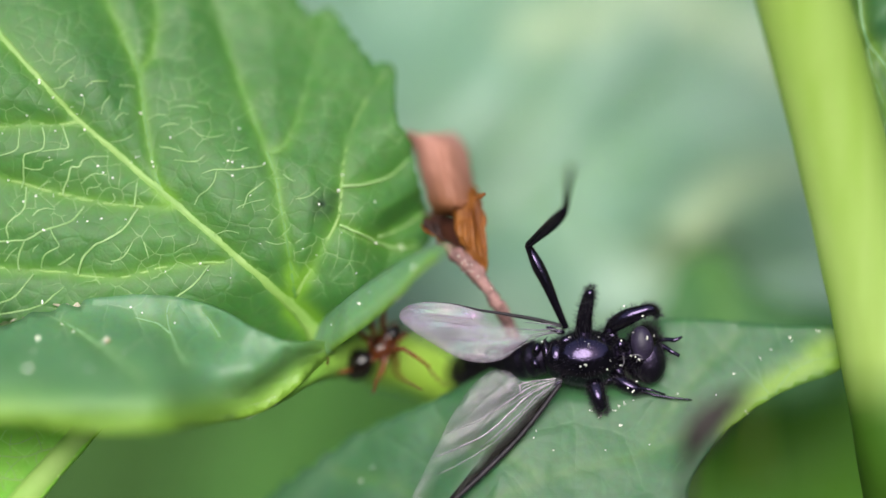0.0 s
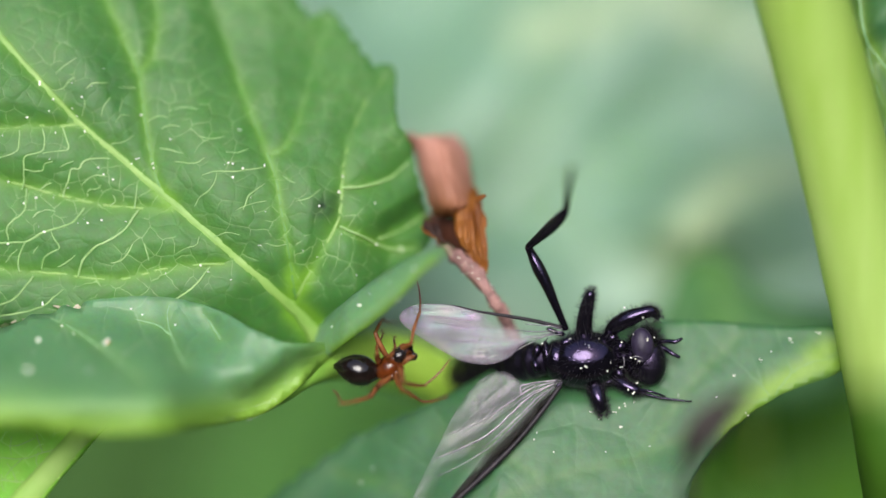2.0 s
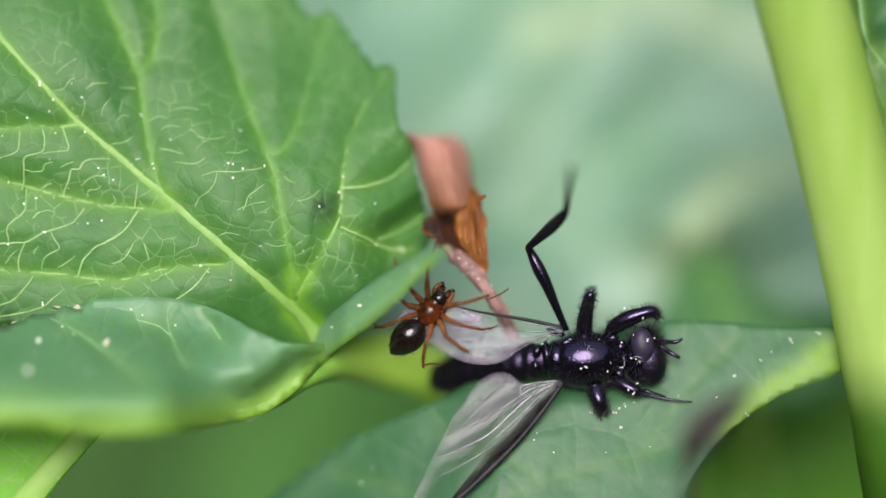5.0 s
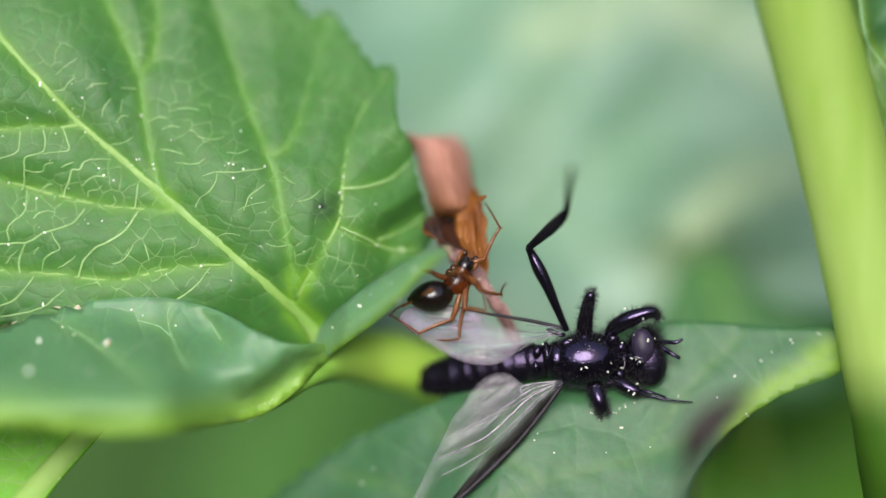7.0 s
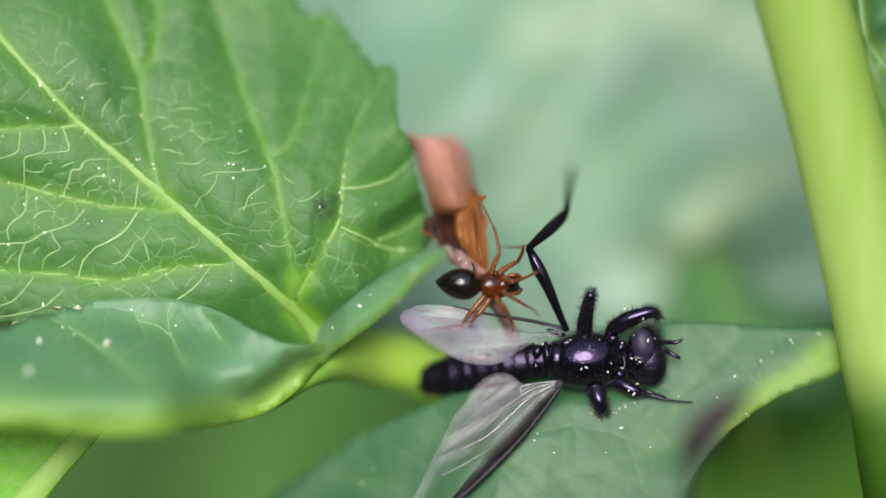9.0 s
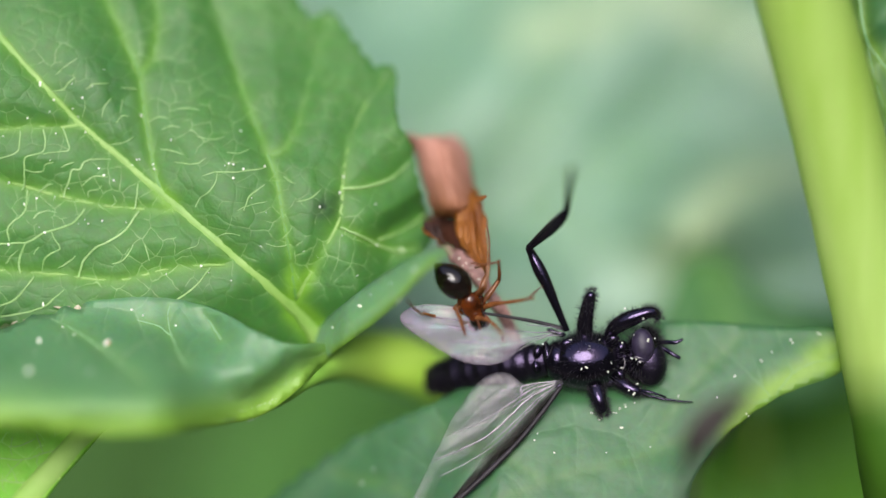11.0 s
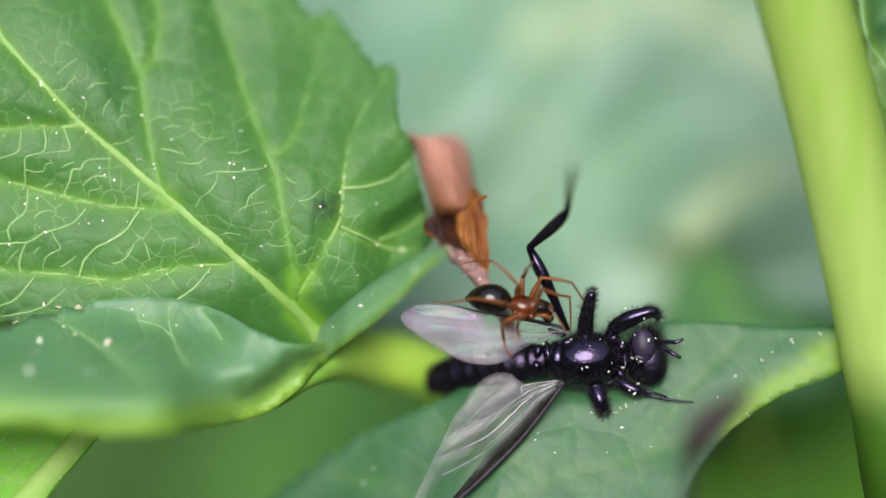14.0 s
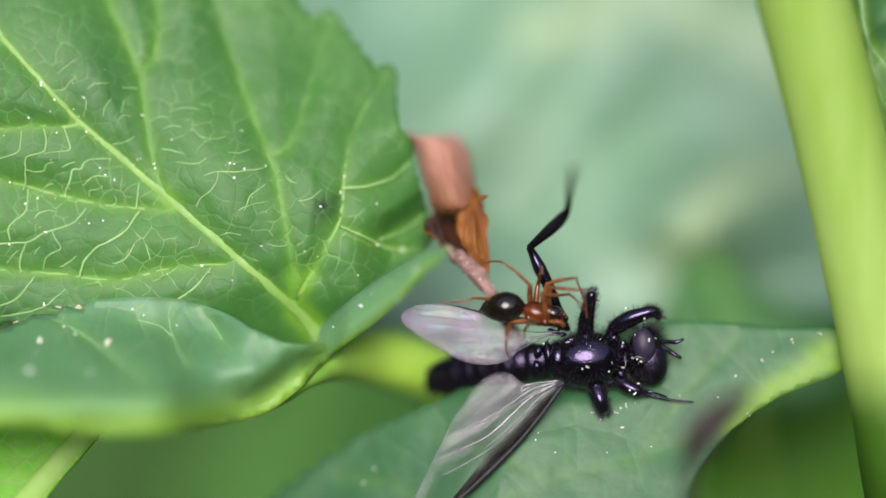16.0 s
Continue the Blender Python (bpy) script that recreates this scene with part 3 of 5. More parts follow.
# ---------------------------------------------------------------- the main leaf
def main_leaf():
    t = thing("leaf", spot(540, 580, -0.5), "toothed fresh-green leaf with pale branching veins", "leaf", "leaves of the plant")

    def h(x, y):
        s = 0.42 * x + (450 - y) - 330
        low, side = max(0.0, (y - 500) / 100), max(0.0, (y - 430) / 100)
        low, side = low * low / (low + 0.4), side * side / (side + 0.5)
        far = -0.0076 * (math.sqrt(s * s + 6400) + s) / 2
        return far - 0.5 * max(0.0, min(1.0, ((x - 640) * 0.5 + (y - 395) * 0.87) / 30)) * min(1.0, max(0.0, (x - 630) / 60)) - 0.28 * (max(0.0, x - 585) / 100) ** 2 * min(1.0, max(0.0, (y - 230) / 120)) + 0.4 + 0.15 * math.sin(x / 120.0 + y / 90.0) - 0.8 * low - 0.45 * side * min(1.0, max(0.0, (x - 380) / 160))
    edge = serrate([(570, 610, 0), (650, 570, 0), (715, 500, 0), (752, 440, 0.5), (755, 415, 1), (745, 355, 1.3), (732, 300, 1.3), (724, 250, 1.3), (704, 222, 1), (697, 175, .9),
                    (695, 118, 0.2), (660, 118, .7), (632, 88, .8), (606, 52, .6), (582, 18, .2), (548, 34, .6), (512, -10, .8), (470, -80, .8), (330, -140, 1), (40, -190, 1),
                    (-120, -150, 1), (-220, 20, 1), (-230, 250, 1), (-180, 460, 1), (-80, 560, 1), (30, 574, .8), (160, 640, 0), (380, 650, 0)], 31, 13)
    rib = [(580, 612, 34), (548, 570, 24), (505, 530, 16), (440, 476, 13), (360, 407, 12), (285, 342, 11), (210, 277, 9), (140, 218, 8), (75, 150, 8), (5, 72, 9), (-60, -10, 7), (-120, -80, 4)]
    first = [[(522, 530, 9), (516, 480, 7), (508, 430, 6), (499, 380, 6), (489, 320, 6), (470, 265, 6), (438, 185, 5), (400, 75, 4), (372, -20, 4), (340, -130, 3)],
             [(476, 274, 4), (505, 262, 5), (520, 235, 5), (535, 190, 4.5), (556, 110, 3.5), (574, 38, 2)],
             [(284, 338, 7), (270, 290, 7), (257, 220, 6), (246, 132, 6), (225, 82, 6), (190, 5, 5), (150, -100, 4)],
             [(246, 132, 4), (270, 100, 4), (279, 40, 4), (272, -30, 3)],
             [(525, 525, 9), (552, 475, 8), (580, 425, 7), (600, 385, 7), (606, 325, 6), (613, 265, 4), (640, 195, 3), (688, 126, 2)],
             [(305, 370, 5), (205, 366, 4), (100, 345, 4), (40, 328, 4), (-30, 312, 3), (-150, 300, 2)],
             [(142, 218, 6), (110, 224, 4), (60, 223, 3), (0, 228, 3), (-120, 240, 2)],
             [(402, 466, 5), (300, 474, 4), (205, 496, 4), (100, 485, 4), (0, 478, 3), (-140, 480, 2)]]
    second = [[(669, 424, 2.6), (717, 404, 2.4), (752, 378, 1.8)], [(602, 400, 3), (640, 418, 3), (690, 440, 3), (735, 440, 2)], [(607, 332, 3), (640, 330, 3), (690, 315, 3), (725, 285, 2)],
              [(35, 230, 1.8), (34, 250, 2), (28, 268, 2), (0, 280, 1.6), (-30, 290, 1.4)], [(76, 228, 2), (79, 255, 2.2), (74, 268, 2.2), (45, 278, 2), (41, 300, 2), (42, 320, 2.2), (38, 336, 2.2)],
              [(110, 224, 1.8), (120, 252, 2), (119, 266, 2), (97, 268, 1.6), (76, 271, 1.6)], [(195, 282, 1.2), (175, 280, 1.6), (150, 285, 2), (140, 298, 2.4), (126, 300, 2.4), (121, 320, 2.4), (114, 335, 2.2), (112, 350, 2)],
              [(42, 300, 1.6), (62, 303, 1.6), (75, 302, 1.6), (80, 290, 1.6), (94, 287, 1.2)], [(143, 328, 1.4), (165, 312, 1.8), (190, 312, 1.4)], [(155, 348, 1.2), (156, 337, 1.4), (172, 335, 1.4), (180, 328, 1.2)],
              [(243, 325, 1.2), (240, 352, 2), (237, 370, 2)], [(68, 339, 1.2), (80, 328, 1.6), (92, 325, 1.2)], [(47, 334, 2), (46, 360, 2), (42, 376, 2.2), (14, 400, 2), (15, 426, 2)], [(70, 374, 1), (64, 378, 1.6), (58, 385, 1)],
              [(150, 368, 2.6), (130, 392, 2.8), (100, 405, 2.8), (75, 412, 2.8), (48, 427, 2.6), (0, 431, 2.2), (-60, 440, 1.8)], [(44, 427, 2.2), (33, 460, 2.4), (34, 482, 2.2)], [(90, 409, 1.4), (96, 424, 1.6), (104, 440, 1.6), (78, 456, 1.8), (74, 478, 1.4)],
              [(132, 452, 1.2), (116, 466, 1.8), (102, 472, 1.2)], [(245, 372, 2.2), (222, 405, 2.8), (200, 422, 2.6), (170, 437, 2.8), (147, 460, 2.8), (138, 490, 2.6)], [(235, 432, 1.2), (218, 458, 1.8), (196, 466, 1.2)], [(254, 432, 1.2), (260, 446, 1.6), (263, 460, 1)],
              [(60, 488, 2.2), (30, 525, 2.4), (0, 540, 2), (-40, 546, 1.6)], [(112, 512, 1.2), (88, 533, 2), (60, 548, 2), (0, 560, 1.8)], [(372, 473, 2), (340, 510, 2.4), (305, 532, 2)], [(68, 436, 1), (62, 444, 1.4), (60, 450, 1)],
              [(60, 380, 1), (80, 372, 1), (98, 374, .8)], [(30, 442, 1), (20, 452, 1.2), (8, 466, 1)], [(130, 285, 1), (118, 290, 1.4), (106, 296, 1)], [(200, 345, 1), (204, 356, 1.4), (194, 364, 1)],
              [(283, 263, 1), (300, 265, 1.6), (322, 272, 1)], [(308, 286, 1), (345, 289, 1.6), (362, 279, 1)], [(357, 310, 1), (384, 303, 1.6), (420, 303, 1.8), (468, 296, 1.4)], [(384, 304, 1), (376, 330, 1.4), (352, 352, 1.4), (345, 366, 1)],
              [(430, 372, 1), (438, 350, 1.6), (450, 338, 1.6), (468, 326, 1)], [(418, 372, .8), (440, 362, 1), (470, 356, .8)], [(500, 312, 1), (512, 320, 1.4), (522, 324, 1)], [(524, 356, 1), (546, 350, 1.6), (568, 335, 1)], [(400, 268, .8), (422, 270, 1.2), (440, 262, .8)],
              [(90, 160, 1), (110, 158, 1.4), (120, 145, 1.4), (132, 135, 1)], [(152, 158, 1), (165, 148, 1.8), (192, 147, 1.2)], [(212, 154, 1), (240, 157, 1.8)], [(180, 206, 1), (185, 186, 1.4), (196, 172, 1)], [(204, 217, 1), (216, 204, 1.4), (230, 206, .8)], [(212, 198, .8), (217, 174, 1)],
              [(144, 207, .8), (150, 185, 1.2), (146, 172, .8)], [(98, 132, .8), (118, 114, 1.2), (136, 102, .8)], [(196, 255, .8), (222, 250, 1.4), (236, 240, .8)], [(284, 230, .8), (300, 222, 1.2), (318, 224, .8)], [(300, 196, .8), (330, 190, 1.2), (352, 194, .8)], [(262, 215, 1), (280, 206, 1.4), (296, 208, .8)],
              [(330, 440, .8), (348, 432, 1.2), (352, 418, .8)], [(380, 420, .8), (400, 412, 1.2), (424, 416, .8)], [(470, 430, .8), (488, 436, 1), (506, 432, 1)], [(350, 240, .8), (376, 246, 1.2), (398, 240, .8)]]
    quilts = [rib] + first + second[:3]

    def hq(x, y):
        d = float(near_lines(np.array([[x, y]], float), quilts)[0])
        return h(x, y) + 0.12 + 0.3 * (1 - math.exp(-(d / 70.0) ** 1.5))
    # Blots: a dark smudge at x 576; at x 10 the gap's shade, painted.
    b1 = blade("blade", edge, h, t, LEAF, step=8, lines=quilts, minor=second, groove=0.12, spread=14, pucker=0.08, quilt=quilts, dome=0.3, rib_width=8.5, fade=lambda x, y: 1 - 0.85 * max(0.0, min(1.0, (0.9 * x - y - 150) / 200)), pale=[[(505, 530), (545, 565), (592, 606)], [(512, 556), (560, 606)], [(538, 548), (588, 594)], [(524, 524), (516, 490)], [(528, 518), (545, 488)], [(285, 342), (300, 356)]], pale_width=15, blots=((576, 364, 25, 0.75), (564, 374, 18, 0.45), (598, 350, 11, 0.6), (10, 560, 16, 0.7), (748, 432, 10, 0.6), (395, 497, 5, -0.3)))
    vein("midrib", [(x, y, r * 0.74) for x, y, r in rib], h, t, RIB, lift=0.05, flat=0.2, pucker=0.08)
    for i, v in enumerate(first):
        vein("vein", [(x, y, r * (0.4 if i < 5 else 0.48)) for x, y, r in v], h, t, RIB if i >= 4 else VEIN, lift=0.05, pucker=0.08, flat=0.2)
    for v in second:
        vein("vein", [(x, y, r * 0.66) for x, y, r in v], hq, t, VEIN_FINE, lift=0.02, pucker=0.08, flat=0.3)

    # the lobe folded towards the viewer
    def hf(x, y):
        left = min(1.0, max(0.0, (525 - x) / 270))
        left = left * left * (3 - 2 * left)
        s = min(1.0, max(0.0, (y - 530) / 215)) ** 1.7
        r = min(1.0, max(0.0, (x - 260) / 190))
        r = r * r * (3 - 2 * r)
        lift = 0.3 * noise.noise(Vector((x / 90, y / 70, 4.2)))
        a, b, c = (min(1.0, max(0.0, q)) for q in ((x - 330) / 120, (640 - x) / 90, (716 - 0.71 * max(0.0, x - 450) - y) / 66))
        lift += 1.15 * a * a * (3 - 2 * a) * b * b * (3 - 2 * b) * c * c * (3 - 2 * c)
        lift -= 1.3 * max(0.0, min(1.0, (x - 535) / 60))
        return 0.55 + lift + (4.7 * left + 0.3) * ((1 - r) * math.sin(s * math.pi * 0.58) + 0.5 * r * math.sin(s * math.pi * 0.6))

    edge = serrate([(604, 612, 0), (582, 636, 0), (505, 706, 0), (450, 738, .2), (380, 752, .2), (280, 765, .2), (170, 768, 0), (0, 752, .3), (-180, 740, .3), (-320, 640, .5), (-180, 600, .5), (0, 582, .5),
                    (58, 558, .6), (92, 556, .3), (112, 541, .2), (140, 547, .2), (152, 534, .3), (200, 528, .4), (250, 525, .4), (320, 530, .4), (390, 552, .4), (450, 584, 0.2), (520, 611, 0), (572, 608, 0)], 30, 4)
    lobe_veins = [[(330, 650, 2), (313, 620, 2), (304, 597, 2.4), (285, 580, 2.2), (268, 572, 1.6), (240, 566, 1)], [(250, 672, 2), (190, 625, 2), (150, 596, 2), (112, 572, 1.4)], [(304, 597, 1.6), (296, 560, 1.2), (300, 540, 1)], [(390, 600, 1.6), (372, 572, 1.4), (356, 552, 1)]]
    b2 = blade("lobe", edge, hf, t, LEAF_FOLD, step=11, lines=lobe_veins, groove=0.2, spread=20, pucker=0.10, label="leaf lobe folded over towards its light underside", rib_tone=0.3,
          pale=[[(590, 640), (560, 668), (500, 708), (450, 738), (380, 752), (280, 765), (170, 768), (0, 752), (-180, 740)]], pale_width=44)
    for v in lobe_veins:
        vein("vein", [(x, y, r * 0.8) for x, y, r in v], hf, t, VEIN_PALE, lift=0.04, flat=0.3)

    bm = bmesh.new()
    roots = []
    for i in range(46):
        k = i / 45
        x, y = 436 + 52 * k, 741 - 27 * k
        roots.append((spot(x, y, hf(x, y) + random.uniform(-0.05, 0.1)), Vector((0.35, -0.9, random.uniform(-0.3, 0.3)))))
    hairs(bm, roots, 6, 0.5)
    part("hair", bm, POLLEN, b2, "short pale fringe hairs")

    # the narrow lobe rolled lengthwise
    def hr(x, y):
        s = max(-0.1, (x - 560) / 240)
        across = ((x - 560) * 0.55 + (y - 610) * 0.83) / 40
        return 0.6 - 1.2 * min(1.0, max(0.0, (612 - x) / 60)) + 3.7 * s - 0.42 * min(across * across, 3.0)
    edge = serrate([(520, 640, 0), (556, 584, 0), (611, 534, .2), (671, 489, .2), (733, 453, .2), (790, 438, 0), (768, 462, .2), (735, 497, .2), (700, 536, .2), (652, 578, .2), (600, 615, .1), (565, 642, 0), (535, 658, 0)], 30, 3)
    b3 = blade("lobe", edge, hr, t, LEAF_ROLL_SHEEN, step=8, lines=[[(565, 620, 3), (660, 545, 3), (790, 440, 1)]], groove=-0.25, spread=12, pucker=0.06, label="narrow rolled leaf lobe", rib_tone=0.3, pale=[[(590, 622), (650, 580), (700, 538), (735, 499), (768, 464)]], pale_width=8)
    stalk = limb([(462, 727, -0.3, 6), (500, 701, 0.1, 13), (546, 663, 0.0, 22), (600, 635, -1.9, 38), (660, 631, -3.6, 50), (735, 648, -4.6, 49), (820, 692, -6.2, 46), (950, 780, -10, 40), (1120, 930, -14, 38), (1300, 1150, -26, 38)], 6, 14)
    # Colour darkens towards the front to offset the sun falling there.
    age_or_shade = stalk.verts.layers.float.new("age_or_shade")
    for v in stalk.verts:
        v[age_or_shade] = max(0.0, min(1.0, (690 - (v.co.x / GRID + 784)) / 120))
    part("petiole", stalk, STALK, t, "bright yellow-green leaf stalk, coloured darker at its sunlit front end")
    petiole(t, 1290, 1138, -25.6, 38, (0.016, 0.012))

    flap = [(94, 541), (108, 539), (122, 540), (138, 535), (152, 531), (156, 537), (148, 543), (153, 549), (140, 551), (128, 545), (114, 546), (102, 544)]
    blade("torn_edge", flap, lambda x, y: hf(x, y) + 0.12 + 0.05 * math.sin(x / 3.0), t, TORN, step=4, pucker=0.08, thick=0.05, label="withered pale torn rim")
    bm = bmesh.new()
    for x, y, r in ((60, 560, 9), (46, 566, 7), (24, 570, 6)):
        blob(bm, spot(x, y, hf(x, y) + 0.03), (r, r * 0.26, 2.5), Matrix.Rotation(radians(-8 - 30 * (x % 3 - 1)), 4, "Z"), 12, 8)
    part("torn_edge", bm, TORN, t, "withered torn rim")
    return b1, b2, b3, hf


leaf_blade, leaf_lobe, leaf_roll, leaf_lobe_height = main_leaf()


def crumb():
    t = thing("petal_crumb", spot(191, 610, 3), "tiny orange-brown crumb lying on the folded leaf lobe", "crumb")
    bm = bmesh.new()
    w = leaf_lobe_height(191, 610)
    blob(bm, spot(190, 607, w + 0.06), (5, 4, 3), Matrix.Rotation(0.5, 4, "Z"), 12, 8)
    blob(bm, spot(188, 613, w + 0.05), (4, 5, 3), None, 12, 8)
    for v in bm.verts:
        v.co += Vector((1, 1, 1)) * 1.2 * GRID * noise.noise(v.co * 9000)
    part("flake", bm, DRY, t)


crumb()


def low_left_leaf():
    t = thing("leaf", spot(40, 830, -2), "bright green leaf with a thick pale rib", "leaf", "leaves of the plant")

    def h(x, y):
        return 1.5 - 0.004 * (880 - y)
    edge = serrate([(198, 735, 0), (172, 770, 0), (118, 832, 0), (20, 945, 0), (-100, 1050, 0.5), (-260, 1000, 1), (-300, 800, 1), (-150, 690, .5), (60, 690, 0)], 40, 8)
    rib = [(172, 742, 19), (149, 768, 21), (98, 825, 22), (47, 882, 23), (-6, 942, 23), (-56, 1000, 23)]
    side = [[(100, 822, 4), (60, 850, 3), (20, 852, 3), (-60, 840, 2)], [(128, 792, 3), (80, 800, 2.5), (40, 812, 2), (-40, 806, 2)], [(75, 800, 2), (70, 785, 2), (64, 768, 1.5)], [(40, 812, 2), (20, 830, 1.6), (6, 850, 1.2)], [(30, 852, 2), (24, 838, 1.6), (12, 820, 1)], [(14, 790, 1.6), (40, 786, 2.2), (62, 774, 1.6)], [(20, 806, 1.2), (18, 790, 1.6), (22, 772, 1.2)], [(30, 872, 1.2), (44, 856, 2), (58, 838, 1.4)], [(70, 830, 1.2), (64, 816, 1.8), (68, 800, 1.2)], [(4, 838, 1.2), (2, 858, 1.6), (10, 872, 1)]]
    blade("blade", edge, h, t, LEAF_BRIGHT, step=9, lines=[rib] + side, groove=0.2, spread=20, rib_width=16)
    bm = limb([(x, y, h(x, y) + 0.05, r) for x, y, r in rib], 6, 14, 0.5)
    part("midrib", bm, RIB_PALE, t, "thick pale midrib")
    for v in side:
        vein("vein", [(x, y, r * 0.5) for x, y, r in v], h, t, RIB_PALE, lift=0.05, flat=0.3)
    petiole(t, -60, 1005, h(-60, 1005), 26, (-0.02, -0.01))


low_left_leaf()


def fly_leaf():
    t = thing("leaf", spot(1050, 760, -2), "waxy blue-green leaf with a curled bright rim, under the fly", "leaf", "leaves of the plant")

    def h(x, y):
        open_side = min(1.0, max(0.0, (x - 1085) / 90))
        open_side = open_side * open_side * (3 - 2 * open_side)
        base = 0.2 + 0.006 * max(0.0, y - 720) - 0.009 * max(0.0, 880 - x) - (0.0185 - 0.0130 * open_side) * max(0.0, 715 - y)
        curl = max(0.0, (x - 1180) / 180)
        lip = max(0.0, (0.72 * (x - 1320) + 0.69 * (y - 660)) / 100)
        return base + 0.2 * curl + 0.5 * lip - 0.5 * lip * lip + 0.14 * noise.noise(Vector((x / 130, y / 100, 2)))
    edge = serrate([(470, 900, 1), (560, 825, 1), (650, 765, 1), (760, 715, .6), (900, 640, 0), (1050, 585, 0), (1180, 566, 0), (1300, 572, .3), (1400, 578, .3), (1478, 580, .2), (1510, 620, 0),
                    (1480, 662, 0), (1400, 690, .2), (1330, 728, .3), (1270, 780, .3), (1225, 850, .3), (1190, 960, .3), (1000, 1080, .5), (700, 1080, .5), (500, 1000, .5)], 44, 8)
    ribs = [[(620, 1040, 6), (800, 930, 6), (960, 850, 5), (1130, 812, 4), (1240, 760, 3)], [(960, 850, 3), (880, 800, 3), (780, 770, 2)], [(1130, 812, 3), (1180, 740, 3), (1240, 660, 2), (1300, 600, 1)],
            [(800, 930, 3), (700, 860, 3), (600, 840, 2)]]
    b = blade("blade", edge, h, t, LEAF_UNDER, step=11, lines=ribs, groove=0.1, spread=26, pucker=0.07, rib_tone=0.22, pale=[[(1500, 640), (1450, 645), (1410, 664), (1360, 692), (1320, 724), (1290, 756)], [(1500, 605), (1465, 618), (1440, 635)]], pale_width=24)
    petiole(t, 850, 1075, h(850, 1075), 26, (0.0, -0.02))
    return b


fly_blade = fly_leaf()


def right_stem():
    t = thing("plant_stem", spot(1470, 441, 3), "thick smooth yellow-green plant stem, shade painted in below the leaf", "stem")
    bm = limb([(1190, -1000, 7, 78), (1315, -460, 4.5, 82), (1370, -220, 3.6, 82), (1421, 0, 2.8, 82), (1473, 200, 2.1, 81), (1529, 441, 1.6, 81), (1572, 650, 1.2, 81), (1609, 882, 0.6, 80), (1665, 1250, -6, 80), (1760, 1800, -40, 82), (1800, 2400, -90, 84), (1810, 2800, -118, 86)], 8, 28)
    for v in bm.verts:
        v.co.x += 0.6 * GRID * math.sin(v.co.y * 1900) + 0.8 * GRID * noise.noise(v.co * 700)
    # Paints the stem's shade in from the leaf joint downwards.
    age_or_shade = bm.verts.layers.float.new("age_or_shade")
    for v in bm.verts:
        v[age_or_shade] = max(0.0, min(1.0, ((441 - v.co.y / GRID) - 630) / 110))
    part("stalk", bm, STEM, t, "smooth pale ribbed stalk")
    line = smooth_line([(1315, -460), (1370, -220), (1421, 0), (1473, 200), (1529, 441), (1572, 650), (1609, 882), (1668, 1250)], 8)
    for off, r in ((-52, 2.5), (-18, 3.5), (22, 3.0), (55, 2.5)):
        depth = math.sqrt(78 ** 2 - off ** 2) * 0.02 - 0.05
        rib = limb([(x + off, y, depth + float(np.interp(y, [-460, -220, 0, 200, 441, 650, 882, 1250], [4.5, 3.6, 2.8, 2.1, 1.6, 1.2, 0.6, -6])), r) for x, y in line], 2, 8)
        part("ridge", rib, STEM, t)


right_stem()


def corner_leaf():
    t = thing("leaf", spot(1560, 90, -1), "dark blue-green wrinkled leaf behind the stem", "leaf", "leaves of the plant")

    def h(x, y):
        return -0.1 + 0.3 * noise.noise(Vector((x / 40, y / 40, 1.3)))
    edge = serrate([(1440, -120, .5), (1470, 60, .5), (1500, 200, .5), (1560, 330, .6), (1640, 420, .6), (1800, 400, .6), (1860, 150, .6), (1780, -150, .6), (1600, -220, .6)], 40, 8)
    ribs = [[(1500, -160, 4), (1518, -20, 4), (1530, 60, 4), (1560, 110, 3), (1640, 200, 3), (1740, 300, 2)], [(1530, 60, 2), (1550, 150, 2), (1575, 220, 1)]]
    blade("blade", edge, h, t, LEAF_UNDER, step=10, lines=ribs, groove=0.3, spread=14, pucker=0.25)
    for r in ribs:
        vein("vein", [(x, y, q * 0.5) for x, y, q in r], h, t, VEIN_PALE, lift=0.05, flat=0.3)
    petiole(t, 1800, 395, h(1800, 395), 24, (0.045, 0.02))


corner_leaf()


